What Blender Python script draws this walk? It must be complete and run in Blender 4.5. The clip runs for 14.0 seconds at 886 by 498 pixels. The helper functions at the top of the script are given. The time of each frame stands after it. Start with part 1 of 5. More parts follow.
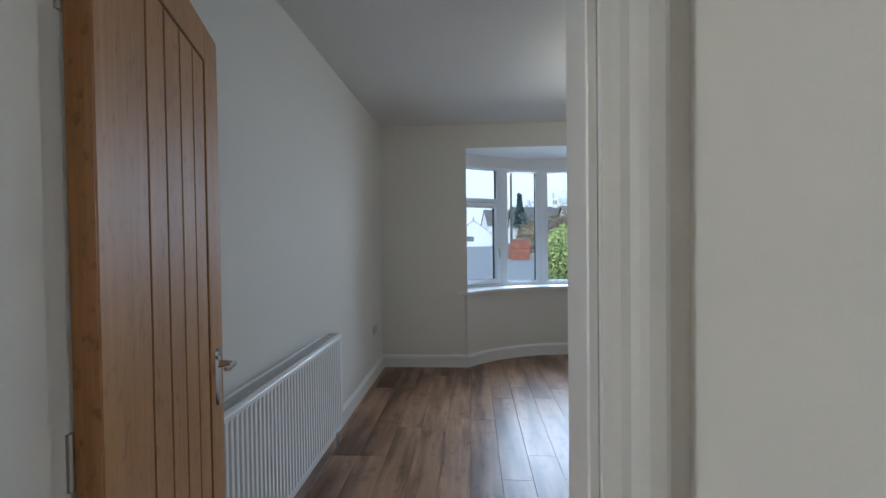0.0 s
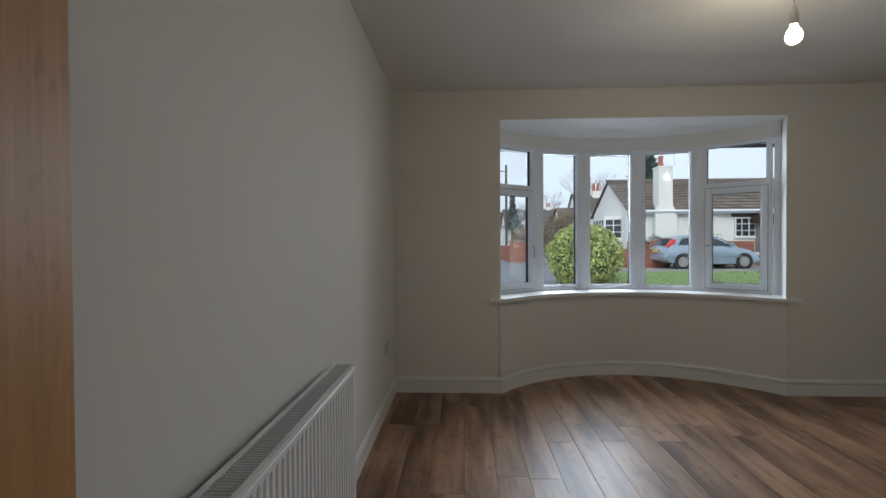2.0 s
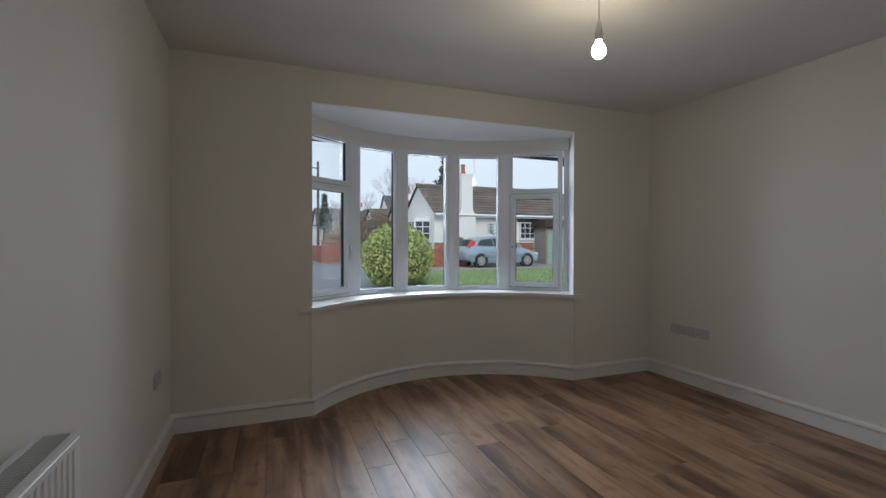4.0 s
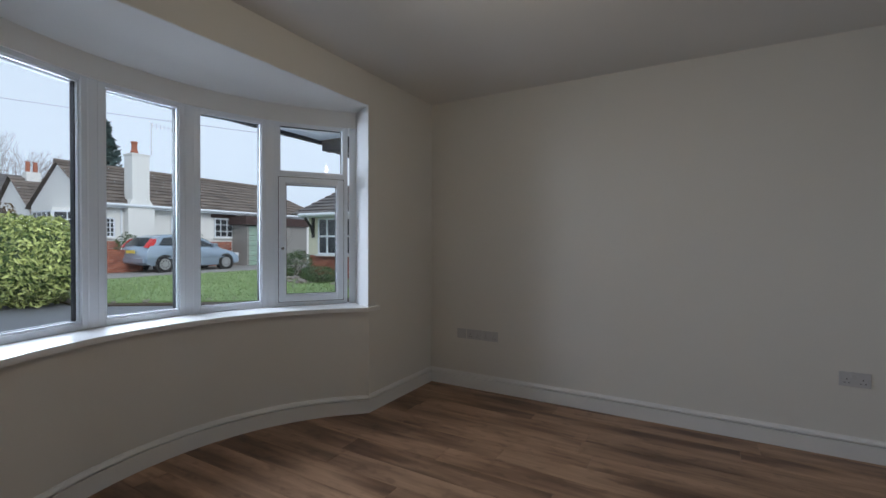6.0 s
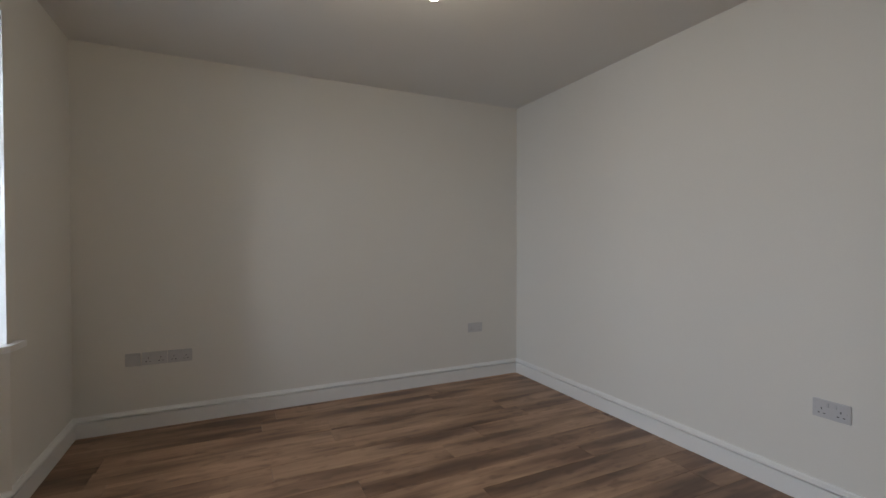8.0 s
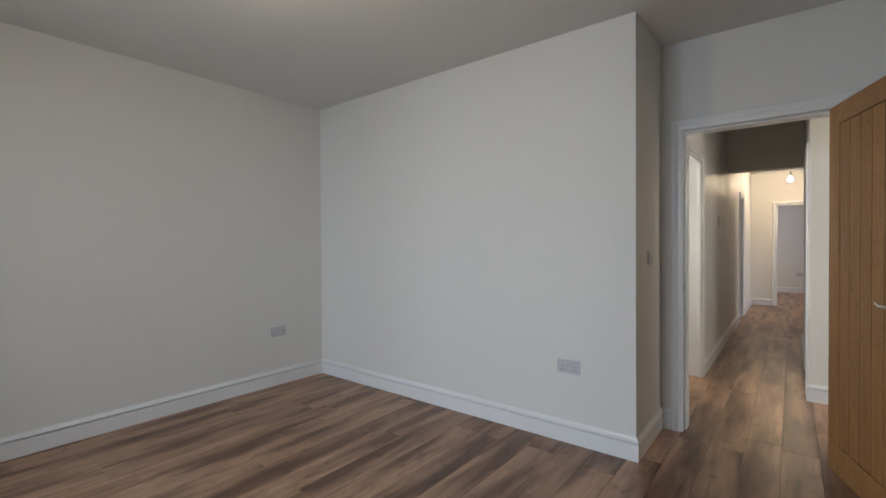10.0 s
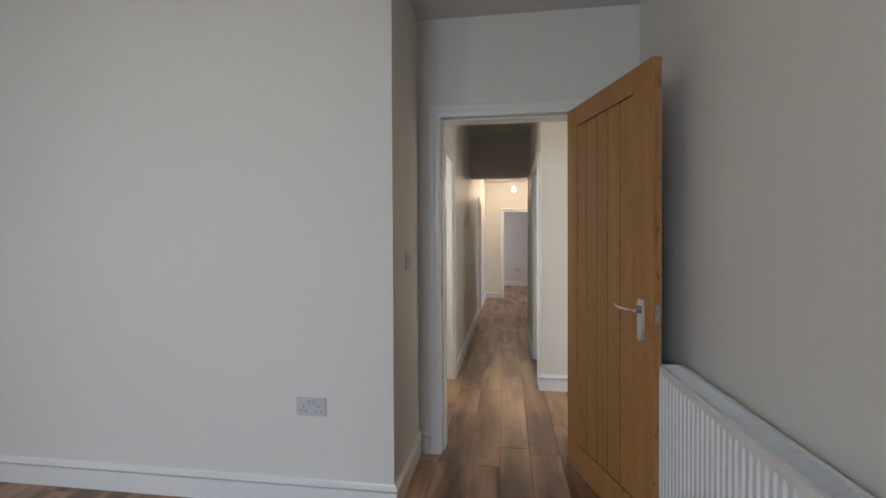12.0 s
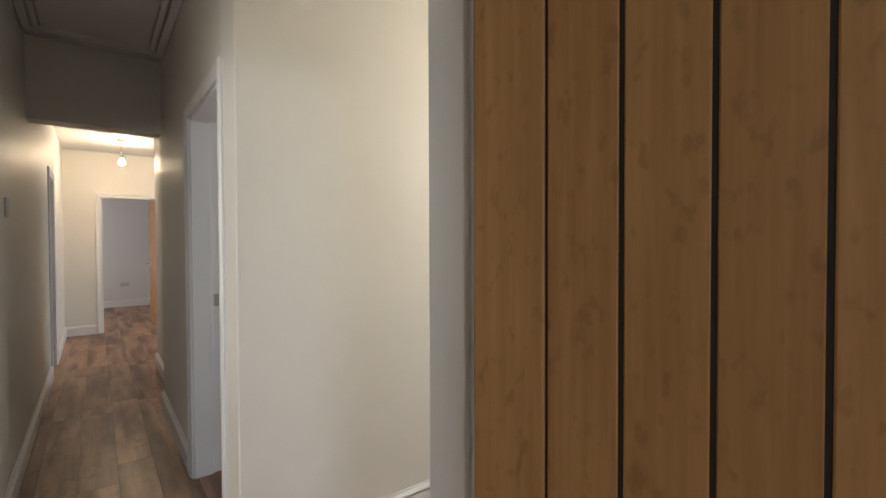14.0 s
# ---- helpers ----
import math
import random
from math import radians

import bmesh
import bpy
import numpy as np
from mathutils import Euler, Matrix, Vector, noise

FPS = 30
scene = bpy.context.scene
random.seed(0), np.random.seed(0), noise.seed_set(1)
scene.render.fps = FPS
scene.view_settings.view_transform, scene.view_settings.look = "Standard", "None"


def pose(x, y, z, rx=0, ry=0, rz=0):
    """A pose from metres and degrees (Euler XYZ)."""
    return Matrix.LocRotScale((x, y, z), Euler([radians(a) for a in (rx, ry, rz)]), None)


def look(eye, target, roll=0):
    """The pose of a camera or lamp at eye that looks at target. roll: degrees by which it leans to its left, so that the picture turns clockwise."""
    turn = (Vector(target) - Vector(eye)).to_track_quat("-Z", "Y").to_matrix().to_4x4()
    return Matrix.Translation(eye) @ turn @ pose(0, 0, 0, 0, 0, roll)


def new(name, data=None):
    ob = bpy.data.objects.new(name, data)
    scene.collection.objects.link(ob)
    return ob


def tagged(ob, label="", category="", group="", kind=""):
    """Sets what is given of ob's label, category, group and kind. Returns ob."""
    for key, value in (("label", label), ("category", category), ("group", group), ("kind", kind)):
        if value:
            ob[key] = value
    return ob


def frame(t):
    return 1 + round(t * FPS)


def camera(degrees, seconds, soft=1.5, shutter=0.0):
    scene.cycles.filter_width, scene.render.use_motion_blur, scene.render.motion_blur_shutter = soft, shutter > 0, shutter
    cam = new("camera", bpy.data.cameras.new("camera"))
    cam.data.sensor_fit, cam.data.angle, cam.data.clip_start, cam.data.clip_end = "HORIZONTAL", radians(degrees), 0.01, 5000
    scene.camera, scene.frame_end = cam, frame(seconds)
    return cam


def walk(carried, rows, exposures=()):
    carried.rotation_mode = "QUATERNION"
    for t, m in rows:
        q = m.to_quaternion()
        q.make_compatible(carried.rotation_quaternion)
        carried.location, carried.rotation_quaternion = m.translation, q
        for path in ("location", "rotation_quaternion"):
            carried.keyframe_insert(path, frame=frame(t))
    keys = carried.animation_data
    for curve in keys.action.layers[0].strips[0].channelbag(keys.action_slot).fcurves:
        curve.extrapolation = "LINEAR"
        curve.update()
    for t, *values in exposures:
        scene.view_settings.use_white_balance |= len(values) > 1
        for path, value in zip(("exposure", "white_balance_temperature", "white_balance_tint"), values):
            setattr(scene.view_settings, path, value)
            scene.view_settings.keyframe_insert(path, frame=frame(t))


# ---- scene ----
cam = camera(90.0, 14.0)
# seconds, place in metres, yaw, pitch and roll in degrees
PATH = [
    (0, 0.817, 1.443, 1.342, 3.838, -1.050, 0.713),
    (0.5, 0.632, 1.775, 1.338, 4.058, -0.995, 0.65),
    (1, 0.507, 2.063, 1.298, 3.862, -0.783, 0.333),
    (1.5, 0.461, 2.245, 1.280, 3.622, -0.749, 0.281),
    (2, 0.432, 2.354, 1.274, 2.501, -0.731, 0.335),
    (2.5, 0.445, 2.431, 1.278, -3.678, -0.748, 0.121),
    (3, 0.448, 2.494, 1.272, -11.051, -0.778, 0.028),
    (5.5, 0.481, 3.531, 1.293, -44.924, -0.828, -0.259),
    (6, 0.491, 3.968, 1.285, -59.987, -0.786, -0.250),
    (6.5, 0.528, 4.468, 1.285, -74.797, -0.605, -0.200),
    (7, 0.537, 4.802, 1.280, -89.302, -0.815, -0.013),
    (7.5, 0.455, 5.064, 1.264, -104.130, -0.812, 0.038),
    (10, 0.389, 5.349, 1.254, -141.711, -0.704, 0.356),
    (10.5, 0.386, 5.315, 1.253, -148.890, -0.738, 0.362),
    (11, 0.412, 5.223, 1.243, -156.004, -0.783, 0.253),
    (11.5, 0.470, 4.997, 1.229, -163.522, -0.596, 0.132),
    (12, 0.573, 4.672, 1.251, -171.864, -0.772, 0.243),
    (12.5, 0.745, 4.231, 1.255, -185.157, -0.903, 0.097),
    (13, 0.815, 3.702, 1.280, -198.218, -1.045, 0.111),
    (13.3, 0.821, 3.356, 1.293, -204.263, -1.041, 0.130),
    (13.6, 0.787, 3.016, 1.298, -210.569, -1.065, 0.250),
    (14, 0.693, 2.609, 1.317, -218.050, -1.093, 0.206),
]
EXPOSURES = [(0.0, 0.33, 5400, 7), (0.5, 0.06, 5250, 9), (1.0, -0.06, 5550, 9), (1.5, -0.1, 5950, 10), (2.0, -0.1, 6300, 10), (3.0, -0.22, 6400, 11), (5.5, -0.24, 6000, 11), (6.5, -0.28, 6250, 13), (7.5, -0.1, 6600, 13), (9.8, 0.46, 6100, 11), (12.0, 0.42, 6150, 11), (12.5, 0.34, 6500, 10), (13.0, 0.46, 6800, 10), (13.5, 0.52, 6750, 10), (14.0, 0.42, 6200, 11)]
walk(cam, [(t, pose(x, y, z, 90 + pitch, roll, yaw)) for t, x, y, z, yaw, pitch, roll in PATH], EXPOSURES)

# ---- world, sun, large lights ----
SKY = 0.135
world = bpy.data.worlds.new("sky")
scene.world = world
world.use_nodes = True
wn, wl = world.node_tree.nodes, world.node_tree.links
sky = wn.new("ShaderNodeTexSky")
sky.sky_type = "NISHITA"
sky.sun_disc = False
sky.sun_elevation, sky.sun_rotation = radians(28), radians(200)
sky.air_density, sky.dust_density, sky.ozone_density = 1.0, 4.0, 1.0
pale = wn.new("ShaderNodeHueSaturation")
pale.inputs["Saturation"].default_value = 0.22
wl.new(sky.outputs[0], pale.inputs["Color"])
cloud = wn.new("ShaderNodeMixRGB")
cloud.inputs[0].default_value = 0.72
cloud.inputs[2].default_value = (8.0, 9.1, 10.4, 1)
wl.new(pale.outputs[0], cloud.inputs[1])
wl.new(cloud.outputs[0], wn["Background"].inputs[0])
wn["Background"].inputs[1].default_value = SKY

sun = new("sun", bpy.data.lights.new("sun", "SUN"))
sun.data.energy, sun.data.angle, sun.data.color = 1.4, radians(25), (1.0, 0.96, 0.9)
sun.matrix_world = pose(0, 0, 30, 58, 0, -20)

# skylight entering through the bay: one area lamp outside the glass
BAY_LIGHT = 115.0
bay_light = new("bay_skylight", bpy.data.lights.new("bay_skylight", "AREA"))
bay_light.data.shape = "RECTANGLE"
bay_light.data.size, bay_light.data.size_y = 1.5, 1.3
bay_light.data.energy, bay_light.data.color = BAY_LIGHT, (0.78, 0.88, 1.0)
bay_light.matrix_world = look((1.9245, 8.0, 1.85), (1.9245, 5.6, -0.65))

# daylight through the openings of the back room, the lobby, the east room and the front entrance
for name, eye, target, w, h, watts, tint in (("back_room_skylight", (2.62, -7.0, 1.5), (0, -7.0, 0.9), 2.4, 1.2, 26.0, (1.0, 0.92, 0.90)),
                                             ("lobby_skylight", (-2.72, -4.2, 1.3), (0, -4.2, 0.5), 2.0, 1.8, 12.0, (0.88, 0.93, 1.0)),
                                             # fill lamp added in the windowless side room to brighten the passage
                                             ("side_room_fill", (-1.1, 0.2, 1.5), (0.6, 0.2, 1.3), 0.8, 1.2, 4.0, (1.0, 0.93, 0.88)),
                                             ("east_room_skylight", (2.27, 1.1, 1.5), (1.0, 1.0, 1.5), 1.1, 1.2, 14.0, (1.0, 0.92, 0.78)),
                                             ("entrance_skylight", (-2.05, 1.4, 1.2), (0.3, 1.3, 1.2), 1.0, 1.8, 4.0, (1.0, 0.96, 0.92))):
    lamp = new(name, bpy.data.lights.new(name, "AREA"))
    lamp.data.shape, lamp.data.size, lamp.data.size_y = "RECTANGLE", w, h
    lamp.data.energy, lamp.data.color = watts, tint
    lamp.matrix_world = look(eye, target)

# ---- materials ----
def shader(name):
    m = bpy.data.materials.new(name)
    m.use_nodes = True
    return m, m.node_tree.nodes, m.node_tree.links, m.node_tree.nodes["Principled BSDF"]


def paint(name, color, rough=0.5, metal=0.0, grain=60.0, vary=0.06, bump=0.05, stain=1.2, spec=0.5, coat=0.0):
    """A surface in one colour with fine relief, and slow and fine changes of tone."""
    m, n, l, b = shader(name)
    co = n.new("ShaderNodeTexCoord")
    fine, slow = n.new("ShaderNodeTexNoise"), n.new("ShaderNodeTexNoise")
    fine.inputs["Scale"].default_value, slow.inputs["Scale"].default_value = grain, stain
    fine.inputs["Detail"].default_value, slow.inputs["Detail"].default_value = 4, 5
    for t in (fine, slow):
        l.new(co.outputs["Object"], t.inputs["Vector"])
    add = n.new("ShaderNodeMath")
    add.operation = "ADD"
    l.new(fine.outputs["Fac"], add.inputs[0])
    l.new(slow.outputs["Fac"], add.inputs[1])
    ramp = n.new("ShaderNodeMapRange")
    ramp.inputs["From Min"].default_value, ramp.inputs["From Max"].default_value = 0.6, 1.4
    ramp.inputs["To Min"].default_value, ramp.inputs["To Max"].default_value = 1 - vary, 1 + vary
    l.new(add.outputs[0], ramp.inputs["Value"])
    mul = n.new("ShaderNodeVectorMath")
    mul.operation = "SCALE"
    mul.inputs[0].default_value = color
    l.new(ramp.outputs[0], mul.inputs["Scale"])
    l.new(mul.outputs[0], b.inputs["Base Color"])
    bp = n.new("ShaderNodeBump")
    bp.inputs["Strength"].default_value, bp.inputs["Distance"].default_value = bump, 0.004
    l.new(fine.outputs["Fac"], bp.inputs["Height"])
    l.new(bp.outputs[0], b.inputs["Normal"])
    b.inputs["Roughness"].default_value, b.inputs["Metallic"].default_value = rough, metal
    b.inputs["Specular IOR Level"].default_value, b.inputs["Coat Weight"].default_value = spec, coat
    return m


def wood(name, dark, light, axis, rough, smoke=0.0, ring=14.0, spec=0.5, marks=0.0):
    """Wood with its grain along one axis; smoke darkens broad cloudy patches, marks adds short dark flecks."""
    m, n, l, b = shader(name)
    co, info = n.new("ShaderNodeTexCoord"), n.new("ShaderNodeObjectInfo")
    shift = n.new("ShaderNodeVectorMath")
    shift.operation = "MULTIPLY_ADD"
    shift.inputs[1].default_value = (1, 1, 1)
    comb = n.new("ShaderNodeCombineXYZ")
    off = n.new("ShaderNodeMath")
    off.operation = "MULTIPLY"
    off.inputs[1].default_value = 37.0
    l.new(info.outputs["Random"], off.inputs[0])
    for k in range(3):
        l.new(off.outputs[0], comb.inputs[k])
    l.new(co.outputs["Object"], shift.inputs[0])
    l.new(comb.outputs[0], shift.inputs[2])

    def streak(across, along, detail, rough_n=0.6):
        mp, t = n.new("ShaderNodeMapping"), n.new("ShaderNodeTexNoise")
        s = [across] * 3
        s[axis] = along
        mp.inputs["Scale"].default_value = s
        t.inputs["Scale"].default_value = 1.0
        t.inputs["Detail"].default_value, t.inputs["Roughness"].default_value = detail, rough_n
        l.new(shift.outputs[0], mp.inputs["Vector"])
        l.new(mp.outputs[0], t.inputs["Vector"])
        return t.outputs["Fac"]

    grain = streak(ring * (16 if smoke else 8), 3.0, 6)
    broad = streak(ring, 0.9, 4)
    ramp = n.new("ShaderNodeValToRGB")
    ramp.color_ramp.elements[0].position, ramp.color_ramp.elements[1].position = 0.3, 0.72
    ramp.color_ramp.elements[0].color, ramp.color_ramp.elements[1].color = (*dark, 1), (*light, 1)
    mix = n.new("ShaderNodeMath")
    mix.operation = "MULTIPLY_ADD"
    mix.inputs[1].default_value = 0.45
    half = n.new("ShaderNodeMath")
    half.operation = "MULTIPLY"
    half.inputs[1].default_value = 0.55
    l.new(broad, half.inputs[0])
    l.new(grain, mix.inputs[0])
    l.new(half.outputs[0], mix.inputs[2])
    l.new(mix.outputs[0], ramp.inputs[0])
    out = ramp.outputs[0]

    def darker(fac, lo, hi, amount, out):
        r = n.new("ShaderNodeMapRange")
        r.inputs["From Min"].default_value, r.inputs["From Max"].default_value = lo, hi
        r.inputs["To Min"].default_value, r.inputs["To Max"].default_value = 0.0, amount
        l.new(fac, r.inputs["Value"])
        x = n.new("ShaderNodeMixRGB")
        x.blend_type = "MULTIPLY"
        x.inputs[2].default_value = (0.34, 0.285, 0.26, 1)
        l.new(r.outputs[0], x.inputs[0])
        l.new(out, x.inputs[1])
        return x.outputs[0]

    if smoke:
        out = darker(streak(7.0, 1.05, 2, 0.45), 0.43, 0.63, smoke * 0.95, out)
        out = darker(streak(20.0, 2.2, 2, 0.5), 0.50, 0.74, smoke * 0.5, out)
        out = darker(streak(17.0, 9.0, 1, 0.5), 0.60, 0.72, smoke * 0.4, out)
        tone = n.new("ShaderNodeMapRange")
        tone.inputs["To Min"].default_value, tone.inputs["To Max"].default_value = 0.88, 1.12
        l.new(info.outputs["Random"], tone.inputs["Value"])
        sc = n.new("ShaderNodeVectorMath")
        sc.operation = "SCALE"
        l.new(out, sc.inputs[0])
        l.new(tone.outputs[0], sc.inputs["Scale"])
        out = sc.outputs[0]
    if marks:
        out = darker(streak(30.0, 13.0, 2, 0.4), 0.62, 0.74, marks, out) if smoke else darker(streak(46.0, 26.0, 2, 0.5), 0.58, 0.70, marks, out)
    l.new(out, b.inputs["Base Color"])
    bp = n.new("ShaderNodeBump")
    bp.inputs["Strength"].default_value, bp.inputs["Distance"].default_value = 0.12, 0.002
    l.new(grain, bp.inputs["Height"])
    l.new(bp.outputs[0], b.inputs["Normal"])
    b.inputs["Roughness"].default_value = rough
    b.inputs["Specular IOR Level"].default_value = spec
    return m


def rows_material(name, dark, light, rough, scale):
    """Brick or tile tones that change from piece to piece."""
    m, n, l, b = shader(name)
    info, co, t = n.new("ShaderNodeNewGeometry"), n.new("ShaderNodeTexCoord"), n.new("ShaderNodeTexNoise")
    t.inputs["Scale"].default_value, t.inputs["Detail"].default_value = scale, 6
    l.new(co.outputs["Object"], t.inputs["Vector"])
    add = n.new("ShaderNodeMath")
    add.operation = "MULTIPLY_ADD"
    add.inputs[1].default_value = 0.55
    l.new(info.outputs["Random Per Island"], add.inputs[0])
    half = n.new("ShaderNodeMath")
    half.operation = "MULTIPLY"
    half.inputs[1].default_value = 0.6
    l.new(t.outputs["Fac"], half.inputs[0])
    l.new(half.outputs[0], add.inputs[2])
    ramp = n.new("ShaderNodeValToRGB")
    ramp.color_ramp.elements[0].position, ramp.color_ramp.elements[1].position = 0.2, 0.85
    ramp.color_ramp.elements[0].color, ramp.color_ramp.elements[1].color = (*dark, 1), (*light, 1)
    l.new(add.outputs[0], ramp.inputs[0])
    l.new(ramp.outputs[0], b.inputs["Base Color"])
    b.inputs["Roughness"].default_value = rough
    return m


def leaf_material(name, dark, light):
    m, n, l, b = shader(name)
    g, ramp = n.new("ShaderNodeNewGeometry"), n.new("ShaderNodeValToRGB")
    ramp.color_ramp.elements[0].color, ramp.color_ramp.elements[1].color = (*dark, 1), (*light, 1)
    l.new(g.outputs["Random Per Island"], ramp.inputs[0])
    l.new(ramp.outputs[0], b.inputs["Base Color"])
    b.inputs["Roughness"].default_value = 0.45
    return m


def glass_material(name, tint=(1, 1, 1)):
    m, n, l, b = shader(name)
    n.remove(b)
    clear, gloss, mix, fres = (n.new("ShaderNodeBsdfTransparent"), n.new("ShaderNodeBsdfGlossy"), n.new("ShaderNodeMixShader"), n.new("ShaderNodeFresnel"))
    clear.inputs[0].default_value = (*tint, 1)
    gloss.inputs["Roughness"].default_value = 0.01
    fres.inputs[0].default_value = 1.35
    l.new(fres.outputs[0], mix.inputs[0])
    l.new(clear.outputs[0], mix.inputs[1])
    l.new(gloss.outputs[0], mix.inputs[2])
    l.new(mix.outputs[0], n["Material Output"].inputs["Surface"])
    return m


def glow(name, color, strength):
    m, n, l, b = shader(name)
    b.inputs["Base Color"].default_value = (*color, 1)
    b.inputs["Emission Color"].default_value = (*color, 1)
    b.inputs["Emission Strength"].default_value = strength
    return m


WALL = paint("matt_wall_paint", (0.715, 0.70, 0.66), 0.75, grain=220, vary=0.02, bump=0.06, stain=0.8, spec=0.35)
HALL_WALL = paint("cream_hall_paint", (0.76, 0.74, 0.685), 0.5, grain=220, vary=0.02, bump=0.06, stain=0.8, spec=0.4)
CEILING = paint("ceiling_paint", (0.72, 0.715, 0.70), 0.85, grain=160, vary=0.02, bump=0.08, stain=0.7, spec=0.3)
GLOSS = paint("white_gloss_woodwork", (0.78, 0.78, 0.77), 0.3, grain=90, vary=0.02, bump=0.03, stain=2)
PVC = paint("white_pvc", (0.72, 0.76, 0.81), 0.32, grain=40, vary=0.015, bump=0.01, stain=2)
PLASTIC = paint("white_plastic", (0.52, 0.52, 0.53), 0.35, grain=40, vary=0.02, bump=0.01, stain=3)
ENAMEL = paint("radiator_enamel", (0.76, 0.77, 0.77), 0.32, grain=60, vary=0.02, bump=0.02, stain=2)
GRILLE = paint("radiator_inside_shade", (0.22, 0.22, 0.22), 0.6, grain=60)
RUBBER = paint("black_gasket", (0.015, 0.016, 0.018), 0.6, grain=60)
CHROME = paint("polished_chrome", (0.72, 0.72, 0.73), 0.09, 1.0, grain=80, vary=0.03, bump=0.01)
STEEL = paint("satin_steel", (0.5, 0.5, 0.5), 0.35, 1.0, grain=120)
DARK = paint("dark_hole", (0.02, 0.02, 0.02), 0.7)
FLOOR = wood("laminate_plank", (0.28, 0.158, 0.095), (0.515, 0.325, 0.20), 1, 0.38, smoke=1.0, ring=4, marks=0.3)
OAK = wood("oak_veneer", (0.29, 0.136, 0.044), (0.50, 0.268, 0.10), 2, 0.48, ring=9, spec=0.32, marks=0.32)
OAK_EDGE = wood("oak_lipping", (0.24, 0.10, 0.03), (0.52, 0.27, 0.10), 2, 0.4, ring=11, marks=0.6)
GROOVE = paint("groove_painted_shade", (0.018, 0.010, 0.005), 0.8)
GLASS = glass_material("window_glass", (0.97, 0.985, 0.98))


# ---- builders ----
def box(bm, x0, y0, z0, x1, y1, z1):
    m = Matrix.Translation(((x0 + x1) / 2, (y0 + y1) / 2, (z0 + z1) / 2)) @ Matrix.Diagonal((abs(x1 - x0), abs(y1 - y0), abs(z1 - z0), 1))
    return bmesh.ops.create_cube(bm, size=1, matrix=m)["verts"]


def tbox(bm, m, x0, y0, z0, x1, y1, z1):
    v = box(bm, x0, y0, z0, x1, y1, z1)
    bmesh.ops.transform(bm, matrix=m, verts=v)
    return v


def prism(bm, pts, z0, z1):
    """An upright block on a plan outline."""
    lo, hi = [bm.verts.new((x, y, z0)) for x, y in pts], [bm.verts.new((x, y, z1)) for x, y in pts]
    k = len(pts)
    bm.faces.new(lo[::-1])
    bm.faces.new(hi)
    for i in range(k):
        bm.faces.new((lo[i], lo[(i + 1) % k], hi[(i + 1) % k], hi[i]))
    return lo + hi


def cyl(bm, a, b, r0, r1=None, seg=16):
    a, b = Vector(a), Vector(b)
    turn = (b - a).to_track_quat("Z", "Y").to_matrix().to_4x4()
    m = Matrix.Translation((a + b) / 2) @ turn
    return bmesh.ops.create_cone(bm, cap_ends=True, segments=seg, radius1=r0, radius2=r0 if r1 is None else r1, depth=(b - a).length, matrix=m)["verts"]


def spin(bm, outline, m=Matrix(), seg=20):
    """A turned shape from (radius, height) pairs."""
    rings = [[bm.verts.new(m @ Vector((r * math.cos(2 * math.pi * i / seg), r * math.sin(2 * math.pi * i / seg), z))) for i in range(seg)] for r, z in outline]
    for p, q in zip(rings, rings[1:]):
        for i in range(seg):
            bm.faces.new((p[i], p[(i + 1) % seg], q[(i + 1) % seg], q[i]))
    bm.faces.new(rings[0][::-1])
    bm.faces.new(rings[-1])


def pipe(bm, pts, r, seg=10):
    """A bent round bar through points."""
    pts = [Vector(p) for p in pts]
    rings = []
    for i, p in enumerate(pts):
        d = (pts[min(i + 1, len(pts) - 1)] - pts[max(i - 1, 0)]).normalized()
        q = d.to_track_quat("Z", "Y").to_matrix()
        rr = r[i] if isinstance(r, (list, tuple)) else r
        rings.append([bm.verts.new(p + q @ Vector((rr * math.cos(2 * math.pi * k / seg), rr * math.sin(2 * math.pi * k / seg), 0))) for k in range(seg)])
    for a, b in zip(rings, rings[1:]):
        for k in range(seg):
            bm.faces.new((a[k], a[(k + 1) % seg], b[(k + 1) % seg], b[k]))
    bm.faces.new(rings[0][::-1])
    bm.faces.new(rings[-1])


def sweep(bm, path, profile, closed=False):
    """Runs a profile of (out, z) pairs along a plan path, mitred; out is to the left of the way."""
    path = [Vector(p) for p in path]
    k, rings = len(path), []
    for i, p in enumerate(path):
        d0 = (p - path[i - 1]).normalized() if i or closed else None
        d1 = (path[(i + 1) % k] - p).normalized() if i < k - 1 or closed else None
        d0, d1 = d0 or d1, d1 or d0
        n0, n1 = Vector((-d0.y, d0.x)), Vector((-d1.y, d1.x))
        n = (n0 + n1) / max(0.2, 1 + n0.dot(n1))
        rings.append([bm.verts.new((p.x + n.x * o, p.y + n.y * o, z)) for o, z in profile])
    w = len(profile)
    for a, b in zip(rings, rings[1:] + (rings[:1] if closed else [])):
        for j in range(w):
            bm.faces.new((a[j], a[(j + 1) % w], b[(j + 1) % w], b[j]))
    if not closed:
        bm.faces.new(rings[0][::-1])
        bm.faces.new(rings[-1])


def soften(bm, width=0.004, seg=2, angle=50):
    edges = [e for e in bm.edges if len(e.link_faces) == 2 and e.calc_face_angle(0) > radians(angle)]
    bmesh.ops.bevel(bm, geom=edges, offset=width, segments=seg, affect="EDGES", profile=0.6, clamp_overlap=True)


